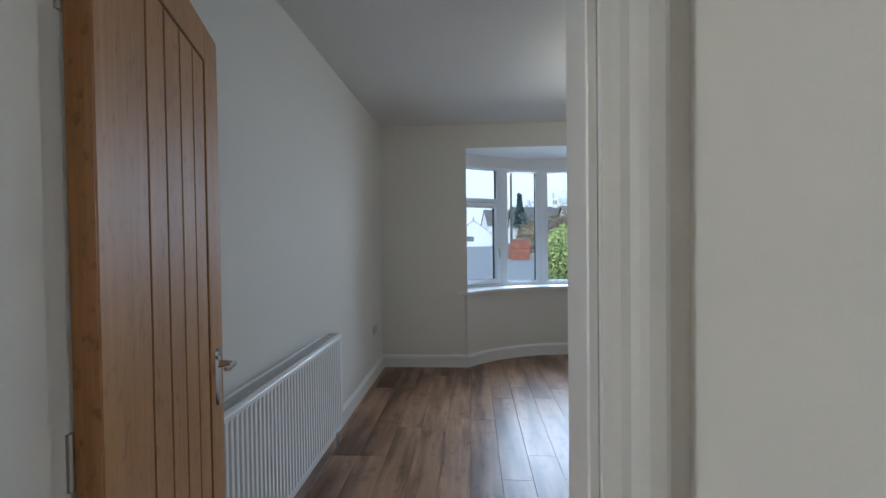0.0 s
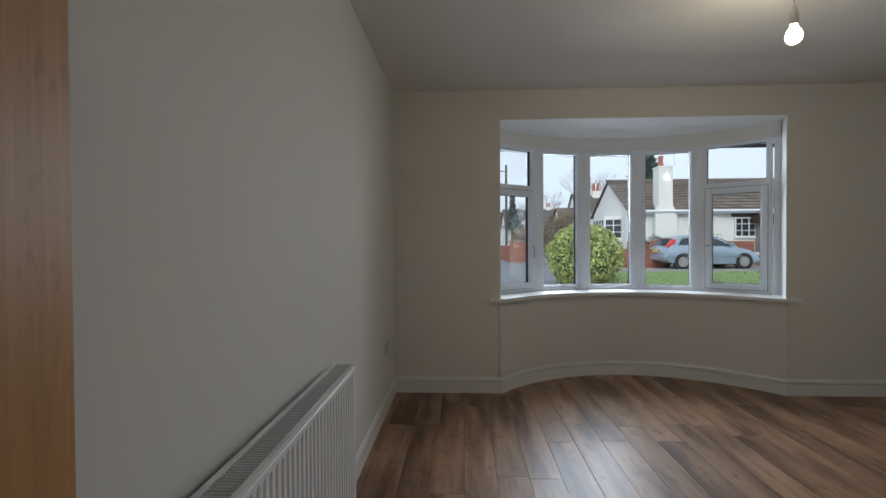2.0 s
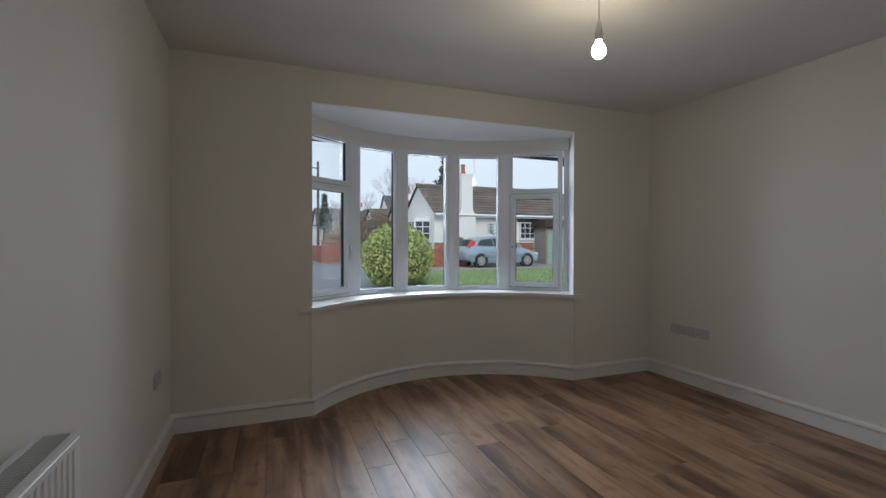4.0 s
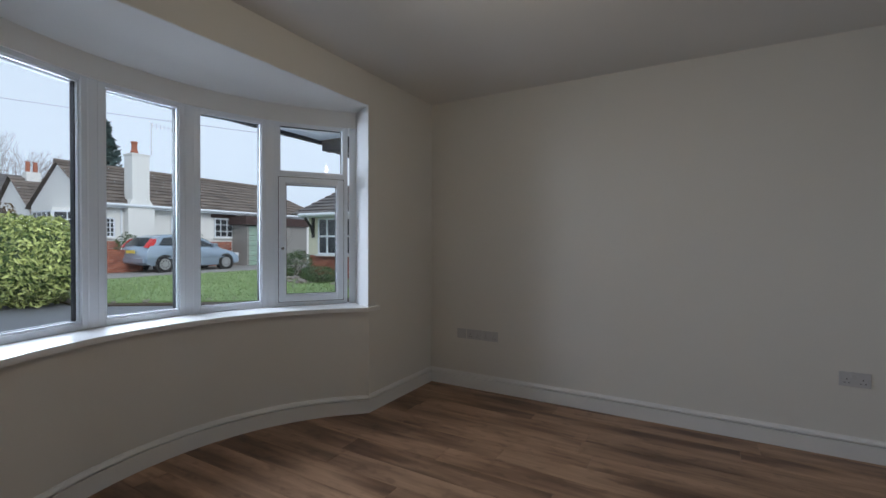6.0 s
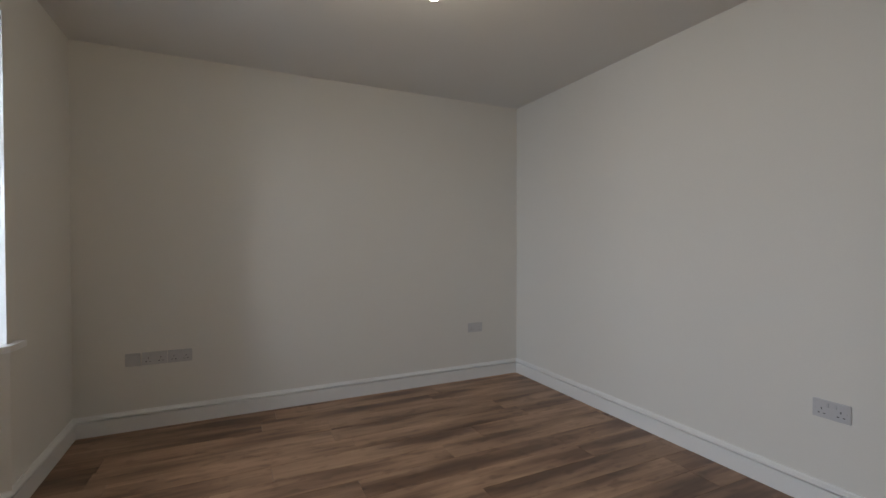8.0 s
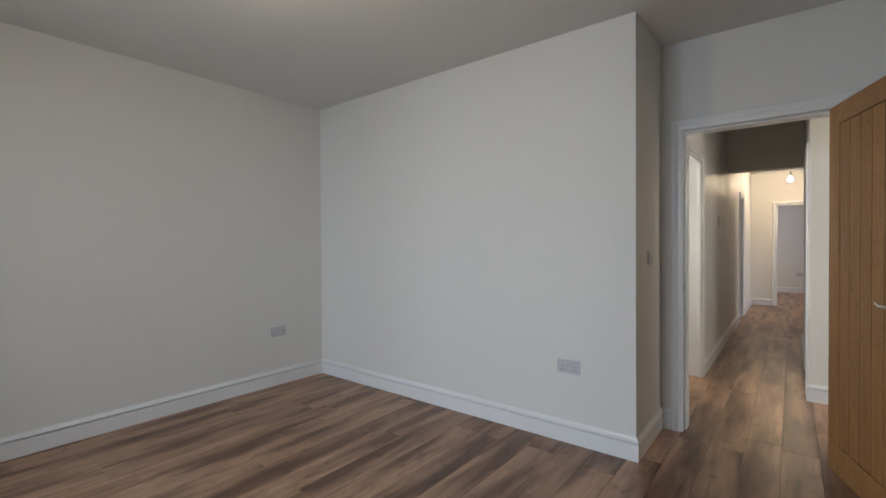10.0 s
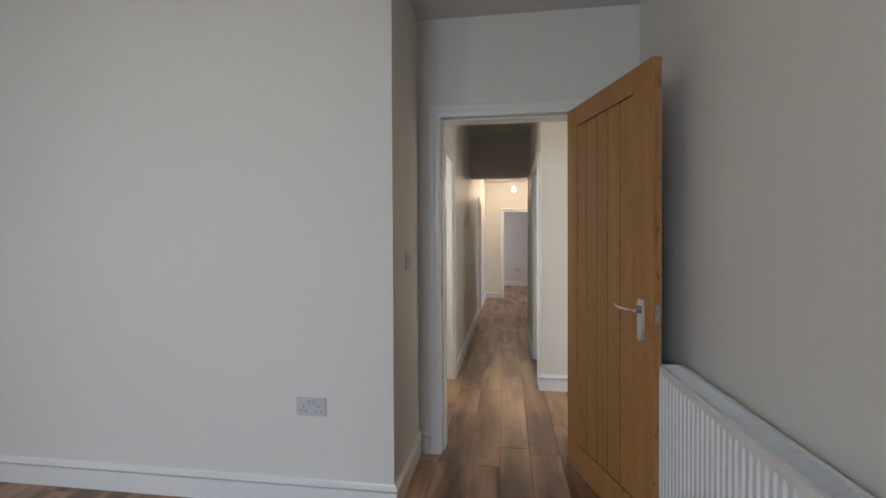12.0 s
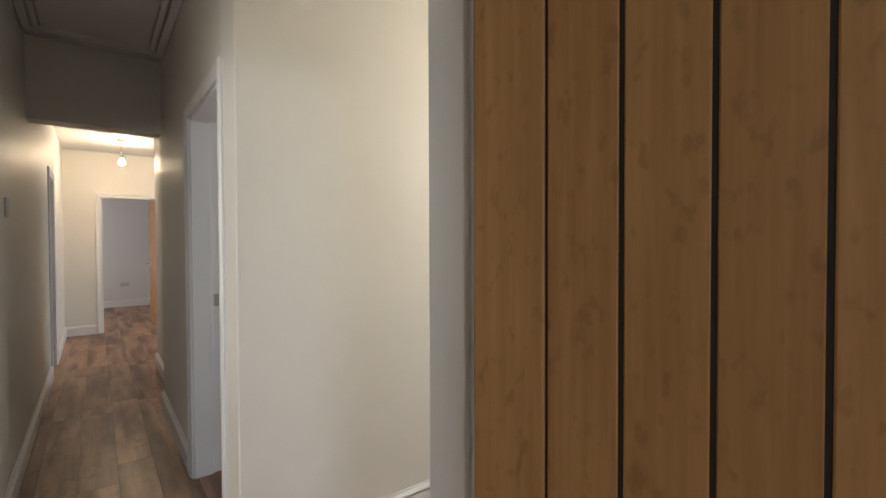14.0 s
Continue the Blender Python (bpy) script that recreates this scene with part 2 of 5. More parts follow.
def part(name, bm, material, parent=None, label="", smooth=False, recalc=True):
    """Links a bmesh as one mesh object, under a thing or a part."""
    if recalc:
        bmesh.ops.recalc_face_normals(bm, faces=bm.faces)
    me = bpy.data.meshes.new(name)
    bm.to_mesh(me)
    bm.free()
    me.materials.append(material)
    if smooth:
        me.shade_smooth()
        me.set_sharp_from_angle(angle=radians(40))
    ob = new(name, me)
    ob.parent = parent
    if label:
        tagged(ob, label)
    return ob


def thing(name, label, category, group="", m=None):
    ob = new(name)
    ob.empty_display_size = 0.1
    if m:
        ob.matrix_basis = m
    return tagged(ob, label, category, group)


def setting(name, bm, material, label, category, smooth=False):
    return tagged(part(name, bm, material, smooth=smooth), label, category, "", "structure")


# ---- the plan ----
XL, XR, YF, YN, CZ = -0.157, 4.014, 6.127, 2.684, 2.563   # lounge: side walls, window wall, near wall, ceiling
CX, YD, YH = 1.091, 2.085, 1.935                          # flank of the breast, door wall (lounge side, hall side)
BL, BR, BZ = 0.758, 3.100, 2.317                          # bay opening and its head
BC, BX = Vector((1.9245, 5.192)), 1.9245                  # middle of the bay's curve
R0, RW = 1.495, 1.735                                     # bay wall, window face
SILL = 0.80
DL, DR, DH = 0.19, 0.955, 1.988                           # lounge doorway
HX0, HX1, HS = 0.285, 1.05, 0.85                          # hall passage, its walls, and the stub wall
HCZ = 2.70
HX2, LCZ = 0.195, 2.60                                     # passage wall past the beam, lobby ceiling


def arc(r, a0, a1, k):
    return [(BC.x + r * math.sin(radians(a0 + (a1 - a0) * i / k)), BC.y + r * math.cos(radians(a0 + (a1 - a0) * i / k))) for i in range(k + 1)]


A0 = math.degrees(math.asin((BR - BX) / R0))

# walls of the lounge
bm = bmesh.new()
box(bm, XL - 0.25, YH, 0, XL, YF + 0.3, CZ)
setting("wall_west", bm, WALL, "smooth off-white painted plaster side wall", "wall")
bm = bmesh.new()
box(bm, XR, YN - 0.25, 0, XR + 0.25, YF + 0.3, CZ)
setting("wall_east", bm, WALL, "smooth off-white painted plaster side wall with sockets", "wall")
bm = bmesh.new()
prism(bm, [(CX, YH), (CX + 0.25, YH), (CX + 0.25, YN - 0.25), (XR, YN - 0.25), (XR, YN), (CX, YN)], 0, CZ)
soften(bm, 0.004, 2)
setting("wall_south", bm, WALL, "off-white plaster wall with an outer corner beside the door alcove", "wall")
bm = bmesh.new()
box(bm, XL, YH, 0, DL - 0.03, YD, CZ)
box(bm, DR + 0.03, YH, 0, CX, YD, CZ)
box(bm, DL - 0.03, YH, DH + 0.03, DR + 0.03, YD, CZ)
setting("wall_door", bm, WALL, "off-white plaster wall round the lounge doorway", "wall")
bm = bmesh.new()
prism(bm, [(XL, YF), (BL - 0.003, YF), (BL - 0.165, YF + 0.28), (XL, YF + 0.28)], 0, CZ)
prism(bm, [(BR + 0.003, YF), (XR, YF), (XR, YF + 0.28), (BR + 0.165, YF + 0.28)], 0, CZ)
box(bm, BL - 0.002, YF, BZ, BR + 0.002, YF + 0.28, CZ)
setting("wall_north", bm, WALL, "off-white plaster window wall opening into a bow bay", "wall")
# bay: curved low wall, cheeks, curved downstand, head
bm = bmesh.new()
prism(bm, arc(R0, -A0, A0, 40) + arc(R0 + 0.38, A0 + 2, -A0 - 2, 40), 0, SILL - 0.03)
setting("wall_bay", bm, WALL, "curved off-white plaster wall under the bay window", "wall", smooth=True)
for side, name in ((1, "wall_bay_east"), (-1, "wall_bay_west")):
    bm = bmesh.new()
    w = (RW * math.sin(radians(48.1)), RW * math.cos(radians(48.1)))
    c = (BR - BX, YF - BC.y)
    pts = [c, w, (w[0] + 0.09, w[1] + 0.08), (w[0] + 0.3, w[1] + 0.03), (c[0] + 0.35, c[1] + 0.02)]
    prism(bm, [(BC.x + side * x, BC.y + y) for x, y in pts], SILL - 0.03, BZ)
    setting(name, bm, GLOSS, "white painted reveal beside the bay window", "wall")
bm = bmesh.new()
prism(bm, arc(RW - 0.026, -48, 48, 40) + arc(RW + 0.2, 48, -48, 40), 2.19, BZ + 0.06)
setting("wall_bay_head", bm, CEILING, "white plaster band above the bay window", "wall", smooth=True)
bm = bmesh.new()
prism(bm, [(BL - 0.05, YF + 0.28), (BL - 0.05, YF + 0.29)] + arc(RW + 0.19, -48, 48, 24) + [(BR + 0.05, YF + 0.28)], BZ, BZ + 0.05)
prism(bm, [(BL, YF + 0.004), (BL - 0.16, YF + 0.29), (BR + 0.16, YF + 0.29), (BR, YF + 0.004)], BZ - 0.004, BZ + 0.03)
setting("ceiling_bay", bm, CEILING, "white painted plaster ceiling of the bay", "ceiling")
bm = bmesh.new()
box(bm, XL - 0.25, YH, CZ, XR + 0.25, YF + 0.28, CZ + 0.15)
setting("ceiling", bm, CEILING, "plain white painted lounge ceiling", "ceiling")

# window board
bm = bmesh.new()
nose = [(BL - 0.10, YF - 0.04), (BL - 0.10, YF + 0.002), (BL, YF + 0.002)]
end = [(BR, YF + 0.002), (BR + 0.10, YF + 0.002), (BR + 0.10, YF - 0.04)]
inner = arc(R0 - 0.045, A0 - 0.5, -A0 + 0.5, 40)
prism(bm, nose + arc(RW + 0.06, -47.2, 47.2, 40) + end + inner, SILL - 0.03, SILL)
soften(bm, 0.006, 2, 60)
setting("window_sill", bm, GLOSS, "curved white gloss window board with horned ends", "window sill")

# skirting
SKIRT = [(0, 0), (0.018, 0), (0.018, 0.098), (0.002, 0.0990), (0.002, 0.108), (0.0225, 0.1085), (0.0215, 0.115), (0.009, 0.126), (0.006, 0.134), (0, 0.134)]


def skirting(name, path, label="white gloss moulded skirting board along the foot of the wall"):
    bm = bmesh.new()
    sweep(bm, path, SKIRT)
    return setting(name, bm, GLOSS, label, "skirting")


skirting("baseboard_lounge", [(DR + 0.075, YD), (CX, YD), (CX, YN), (XR, YN), (XR, YF), (BR, YF)] + arc(R0, A0, -A0, 48)[1:-1] + [(BL, YF), (XL, YF), (XL, YD), (DL - 0.075, YD)])

# ---- lounge doorway ----
ARCH = [(0, 0), (0.07, 0), (0.07, 0.010), (0.062, 0.018), (0.045, 0.019), (0.036, 0.016), (0.028, 0.012), (0.018, 0.012), (0.010, 0.010), (0, 0.008)]


def architrave(name, m, w, h, parent=None):
    """Moulded surround of an opening w wide and h high: local x across, z up, proud along local -y."""
    obs = []
    for flip in (0, 1):
        bm = bmesh.new()
        lo = [bm.verts.new((-o if not flip else w + o, -p, 0)) for o, p in ARCH]
        hi = [bm.verts.new((-o if not flip else w + o, -p, h + o)) for o, p in ARCH]
        k = len(ARCH)
        for j in range(k):
            bm.faces.new((lo[j], lo[(j + 1) % k], hi[(j + 1) % k], hi[j]))
        bm.faces.new(lo)
        bm.faces.new(hi)
        bmesh.ops.transform(bm, matrix=m, verts=bm.verts)
        obs.append(part("architrave", bm, GLOSS, parent))
    bm = bmesh.new()
    lo = [bm.verts.new((-o, -p, h + o)) for o, p in ARCH]
    hi = [bm.verts.new((w + o, -p, h + o)) for o, p in ARCH]
    k = len(ARCH)
    for j in range(k):
        bm.faces.new((lo[j], lo[(j + 1) % k], hi[(j + 1) % k], hi[j]))
    bm.faces.new(lo)
    bm.faces.new(hi)
    bmesh.ops.transform(bm, matrix=m, verts=bm.verts)
    obs.append(part("architrave", bm, GLOSS, parent))
    return obs


def door_lining(name, m, w, h, depth, label, stop_y=0.06):
    """Rebated lining and both architraves: local x across the opening, y through the wall from 0 to depth."""
    root = tagged(new(name), label, "door frame", "", "structure")
    for n, b in (("jamb", (-0.03, 0, 0, 0, depth, h + 0.03)), ("jamb", (w, 0, 0, w + 0.03, depth, h + 0.03)), ("head", (0, 0, h, w, depth, h + 0.03)),
                 ("stop", (0, 0.004, 0, 0.013, stop_y, h)), ("stop", (w - 0.013, 0.004, 0, w, stop_y, h)), ("stop", (0.013, 0.004, h - 0.013, w - 0.013, stop_y, h))):
        bm = bmesh.new()
        tbox(bm, m, *b)
        soften(bm, 0.002, 1)
        part(n, bm, GLOSS, root)
    architrave("architrave", m, w, h, root)
    architrave("architrave", m @ pose(w, depth, 0, 0, 0, 180), w, h, root)
    return root


frame_1 = door_lining("door_frame_1", pose(DL, YH, 0), DR - DL, DH, YD - YH, "white gloss door lining with moulded architraves", stop_y=YD - YH - 0.044)
bm = bmesh.new()
box(bm, DR - 0.0025, YD - 0.036, 0.93, DR + 0.002, YD - 0.012, 0.99)
part("strike_plate", bm, STEEL, frame_1, "steel strike plate")


def lever_handle(parent, m):
    """Chrome lever on a long round-ended plate: local x towards the hinge, z up, proud along local -y."""
    bm = bmesh.new()
    pts = []
    for i in range(25):
        a = math.pi * i / 12
        pts.append((0.02 * math.cos(a), (0.07 if i < 12 else -0.07) + 0.02 * math.sin(a)) if i < 24 else None)
    pts = [p for p in pts if p]
    lo, hi = [bm.verts.new((x, 0, z - 0.02)) for x, z in pts], [bm.verts.new((x * 0.86, -0.008, (z * 0.97) - 0.02)) for x, z in pts]
    for i in range(len(pts)):
        bm.faces.new((lo[i], lo[(i + 1) % len(pts)], hi[(i + 1) % len(pts)], hi[i]))
    bm.faces.new(lo)
    bm.faces.new(hi)
    bmesh.ops.transform(bm, matrix=m, verts=bm.verts)
    plate = part("handle_plate", bm, CHROME, parent, "polished chrome backplate", smooth=True)
    bm = bmesh.new()
    cyl(bm, (0, -0.006, 0.02), (0, -0.03, 0.02), 0.0125, 0.011)
    pipe(bm, [(0, -0.02, 0.02), (0, -0.042, 0.02), (0.012, -0.052, 0.021), (0.04, -0.054, 0.024), (0.075, -0.052, 0.021), (0.1, -0.05, 0.026), (0.117, -0.049, 0.034)], [0.008, 0.008, 0.009, 0.0075, 0.0065, 0.0068, 0.004], 12)
    bmesh.ops.transform(bm, matrix=m, verts=bm.verts)
    part("lever", bm, CHROME, parent, "polished chrome curved lever", smooth=True)
    for z in (0.05, -0.09):
        bm = bmesh.new()
        spin(bm, [(0.0045, 0), (0.004, 0.0015), (0.001, 0.002)], m @ pose(0, -0.008, z, 90, 0, 0), 10)
        part("screw", bm, STEEL, parent)


def oak_door(name, m, label, handles=True):
    """A boarded oak door: local x from the hinge, y through the leaf, z up."""
    W, H, T = 0.762, 1.976, 0.040
    root = tagged(new(name), label, "door")
    root.matrix_basis = m
    S, E, TOP, FOOT = 0.112, 0.624, 0.105, 0.15
    for n, b in (("stile", (0, -T, 0, S, 0, H)), ("stile", (E, -T, 0, W, 0, H)), ("rail", (S, -T, H - TOP, E, 0, H)), ("rail", (S, -T, 0, E, 0, FOOT))):
        bm = bmesh.new()
        box(bm, *b)
        soften(bm, 0.0018, 1)
        part(n, bm, OAK, root)
    # near-black core: the shade in the board grooves is put into its colour
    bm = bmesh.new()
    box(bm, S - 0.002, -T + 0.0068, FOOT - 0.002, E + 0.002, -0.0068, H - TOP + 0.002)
    part("core", bm, GROOVE, root, "near-black core that paints the shade between the boards")
    k = 5
    w = (E - S) / k
    for i in range(k):
        bm = bmesh.new()
        g = 0.0034
        box(bm, S + i * w + g, -T + 0.0042, FOOT + g, S + (i + 1) * w - g, -0.0042, H - TOP - g)
        soften(bm, 0.002, 1)
        part("board", bm, OAK, root)
    for x0, x1 in ((-0.0022, 0.0), (W, W + 0.0022)):
        bm = bmesh.new()
        box(bm, x0, -T + 0.002, 0.002, x1, -0.002, H - 0.002)
        part("edge_lipping", bm, OAK_EDGE, root, "oak lipping with dark knotty figure")
    if handles:
        lever_handle(root, pose(0.689, -T, 0.945) @ Matrix.Diagonal((-1, 1, 1, 1)))
        lever_handle(root, pose(0.689, 0, 0.945, 0, 0, 180))
        bm = bmesh.new()
        box(bm, W + 0.0022, -T / 2 - 0.010, 0.925, W + 0.003, -T / 2 + 0.010, 0.995)
        part("latch_plate", bm, STEEL, root, "satin steel latch plate")
        bm = bmesh.new()
        box(bm, W + 0.003, -T / 2 - 0.007, 0.955, W + 0.012, -T / 2 + 0.007, 0.975)
        soften(bm, 0.003, 2)
        part("latch", bm, CHROME, root)
    for z in (0.22, 1.0, 1.74):
        bm = bmesh.new()
        cyl(bm, (-0.004, 0.004, z - 0.045), (-0.004, 0.004, z + 0.045), 0.006, seg=10)
        part("hinge", bm, STEEL, root)
    return root


oak_door("door_1", pose(DL + 0.004, YD + 0.002, 0.006, 0, 0, 107.6), "boarded oak door standing open into the lounge, with chrome levers")

# ---- bay window ----
def glazed(root, m, w, z0, z1, rail, y0, depth, name="window_frame", inset=0.012):
    """A glazed frame w wide from z0 to z1 in the plane of m, with bars, gasket and pane. Local y is outwards."""
    bm = bmesh.new()
    tbox(bm, m, 0, y0, z0, rail, y0 + depth, z1)
    tbox(bm, m, w - rail, y0, z0, w, y0 + depth, z1)
    tbox(bm, m, rail, y0, z0, w - rail, y0 + depth, z0 + rail)
    tbox(bm, m, rail, y0, z1 - rail, w - rail, y0 + depth, z1)
    soften(bm, 0.005, 2)
    fr = part(name, bm, PVC, root)
    # sloped bead, then the black gasket
    for nm, mat, a, b, yy in (("bead", PVC, 0.0, 0.010, (0.012, 0.030)), ("gasket", RUBBER, 0.003, 0.0125, (0.033, 0.062))):
        bm = bmesh.new()
        x0, x1, q0, q1 = rail + a, w - rail - a, z0 + rail + a, z1 - rail - a
        t = b - a
        ya, yb = y0 + yy[0], y0 + yy[1]
        tbox(bm, m, x0, ya, q0, x0 + t, yb, q1)
        tbox(bm, m, x1 - t, ya, q0, x1, yb, q1)
        tbox(bm, m, x0 + t, ya, q0, x1 - t, yb, q0 + t)
        tbox(bm, m, x0 + t, ya, q1 - t, x1 - t, yb, q1)
        part(nm, bm, mat, fr)
    bm = bmesh.new()
    tbox(bm, m, rail + 0.002, y0 + 0.040, z0 + rail + 0.002, w - rail - 0.002, y0 + 0.044, z1 - rail - 0.002)
    pane = part("pane", bm, GLASS, fr, "clear double-glazed pane")
    pane.visible_shadow = False
    return fr


WZ0, WZ1, TR0, TR1 = SILL, 2.2, 1.765, 1.815
marks = [-46.8, -25.7, -8.8, 9.1, 26.95, 46.8]
window = tagged(new("window_1"), "white plastic bow window of five lights, the end ones with casements", "window", "", "structure")
for i, (a, b) in enumerate(zip(marks, marks[1:])):
    p, q = Vector(arc(RW, a, a, 1)[0]), Vector(arc(RW, b, b, 1)[0])
    d = q - p
    w = d.length
    m = pose(p.x, p.y, 0, 0, 0, math.degrees(math.atan2(d.y, d.x)))
    g = 0.024
    mm, ww = m @ pose(g, 0, 0), w - 2 * g
    if i in (0, 4):
        bm = bmesh.new()
        for bb in ((0, 0, WZ0, 0.04, 0.07, WZ1), (ww - 0.04, 0, WZ0, ww, 0.07, WZ1), (0.04, 0, WZ0, ww - 0.04, 0.07, WZ0 + 0.04), (0.04, 0, TR0, ww - 0.04, 0.07, TR1)):
            tbox(bm, mm, *bb)
        soften(bm, 0.004, 2)
        part("window_frame", bm, PVC, window)
        glazed(window, mm @ pose(0.0, 0.004, 0), ww, TR1 - 0.033, WZ1 + 0.012, 0.036, 0.0, 0.062, "top_light")
        sash = glazed(window, mm @ pose(0.034, -0.014, 0), ww - 0.068, WZ0 + 0.034, TR0 + 0.012, 0.045, 0.0, 0.06, "casement")
        # near-black strip painted in for the shadow line between casement and frame
        bm = bmesh.new()
        sx0, sx1, sz0, sz1 = 0.030, ww - 0.030, WZ0 + 0.030, TR0 + 0.016
        for bb in ((sx0, -0.002, sz0, sx0 + 0.004, 0.004, sz1), (sx1 - 0.004, -0.002, sz0, sx1, 0.004, sz1), (sx0 + 0.004, -0.002, sz0, sx1 - 0.004, 0.004, sz0 + 0.004), (sx0 + 0.004, -0.002, sz1 - 0.004, sx1 - 0.004, 0.004, sz1)):
            tbox(bm, mm, *bb)
        part("shadow_strip", bm, DARK, sash, "near-black strip painted as the shadow gap round the casement")
        # cockspur handle on the inner stile
        hx = ww - 0.034 - 0.026 if i == 0 else 0.034 + 0.026
        bm = bmesh.new()
        tbox(bm, mm, hx - 0.011, -0.024, 1.20, hx + 0.011, -0.012, 1.27)
        soften(bm, 0.004, 2)
        h = part("handle", bm, PVC, sash)
        bm = bmesh.new()
        tbox(bm, mm, hx - 0.008, -0.045, 1.225, hx + 0.008, -0.024, 1.25)
        tbox(bm, mm, hx - 0.007, -0.045, 1.13, hx + 0.007, -0.034, 1.25)
        soften(bm, 0.004, 2)
        part("lever", bm, PVC if i else CHROME, h)
        bm = bmesh.new()
        ball = bmesh.ops.create_icosphere(bm, subdivisions=2, radius=0.013, matrix=mm @ pose(hx, -0.05, 1.237))
        part("knob", bm, CHROME if i else GLOSS, h)
    else:
        glazed(window, mm, ww, WZ0 + 0.0, WZ1, 0.038, 0.0, 0.066)
for a in marks[1:-1]:
    p = Vector(arc(RW, a, a, 1)[0])
    bm = bmesh.new()
    tbox(bm, pose(p.x, p.y, 0, 0, 0, -a), -0.03, -0.006, WZ0 - 0.01, 0.03, 0.075, WZ1 + 0.04)
    soften(bm, 0.008, 2)
    part("mullion", bm, PVC, window)
for a in (-47.4, 47.4):
    p = Vector(arc(RW, a, a, 1)[0])
    bm = bmesh.new()
    tbox(bm, pose(p.x, p.y, 0, 0, 0, -a), -0.03, -0.002, WZ0, 0.03, 0.07, WZ1)
    part("mullion", bm, PVC, window)


# ---- radiator ----
def radiator(y0, y1, x0, x1, z0, z1):
    root = thing("radiator", "white enamelled panel radiator with a slotted top, on the side wall", "radiator")
    k = int((y1 - y0 - 0.05) / 0.0333)
    step = (y1 - y0 - 0.05) / k
    for name, xf, sgn in (("front_panel", x1, 1), ("back_panel", x0 + 0.03, 1)):
        bm = bmesh.new()
        ys = [(y0, 0)]
        for i in range(k):
            s = y0 + 0.025 + i * step
            ys += [(s + step * 0.06, 0), (s + step * 0.2, -0.0085), (s + step * 0.44, -0.0085), (s + step * 0.58, 0)]
        ys.append((y1, 0))
        za, zb = z0 + 0.03, z1 - 0.035
        rows = []
        for z, f, back in ((z0, 0, 0.006), (z0 + 0.012, 0, 0), (za - 0.006, 0, 0), (za + 0.012, 1, 0), (zb - 0.012, 1, 0), (zb + 0.006, 0, 0), (z1 - 0.016, 0, 0), (z1 - 0.006, 0, 0.006)):
            rows.append([bm.verts.new((xf + d * f - back, y, z)) for y, d in ys])
        for a, b in zip(rows, rows[1:]):
            for j in range(len(ys) - 1):
                bm.faces.new((a[j], a[j + 1], b[j + 1], b[j]))
        box(bm, xf - 0.016, y0 + 0.004, z0 + 0.004, xf - 0.012, y1 - 0.004, z1 - 0.012)
        part(name, bm, ENAMEL, root)
    # top grille: rim and many cross bars
    bm = bmesh.new()
    for a, b in ((x0, x0 + 0.014), (x1 - 0.016, x1 - 0.002)):
        box(bm, a, y0, z1 - 0.014, b, y1, z1)
    xm = (x0 + x1) / 2
    n = int((y1 - y0) / 0.0125)
    for i in range(n):
        y = y0 + (i + 0.5) * (y1 - y0) / n
        box(bm, x0 + 0.014, y - 0.0012, z1 - 0.012, x1 - 0.016, y + 0.0012, z1 - 0.003)
    part("top_grille", bm, ENAMEL, root, "slotted white top grille")
    # fins as one block, coloured dark to paint the shade under the slots
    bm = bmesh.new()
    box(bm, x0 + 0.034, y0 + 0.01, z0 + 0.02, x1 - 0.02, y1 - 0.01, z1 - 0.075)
    part("convector_fins", bm, GRILLE, root, "convector fins coloured dark for the shade under the slots")
    for a, b in ((y0 - 0.002, y0 + 0.004), (y1 - 0.004, y1 + 0.002)):
        bm = bmesh.new()
        box(bm, x0, a, z0 + 0.01, x1 - 0.001, b, z1 - 0.001)
        soften(bm, 0.0015, 1)
        part("side_panel", bm, ENAMEL, root)
    for y in (y1 + 0.03, y0 - 0.03):
        bm = bmesh.new()
        cyl(bm, (xm, y, z0 + 0.045), (xm, y + (-0.03 if y > y1 else 0.03), z0 + 0.045), 0.011, seg=12)
        cyl(bm, (xm, y, z0 + 0.015), (xm, y, z0 + 0.085), 0.014, 0.011, seg=12)
        part("valve", bm, CHROME if y < y1 else PLASTIC, root, smooth=True)
        bm = bmesh.new()
        cyl(bm, (xm, y, -0.002), (xm, y, z0 + 0.02), 0.0075, seg=10)
        part("tail_pipe", bm, STEEL, root, smooth=True)
    for y in (y0 + 0.25, y1 - 0.25):
        bm = bmesh.new()
        box(bm, XL, y - 0.02, z0 + 0.06, x0 + 0.03, y + 0.02, z1 - 0.06)
        part("bracket", bm, STEEL, root)


radiator(2.80, 4.215, XL + 0.035, -0.026, 0.165, 0.762)


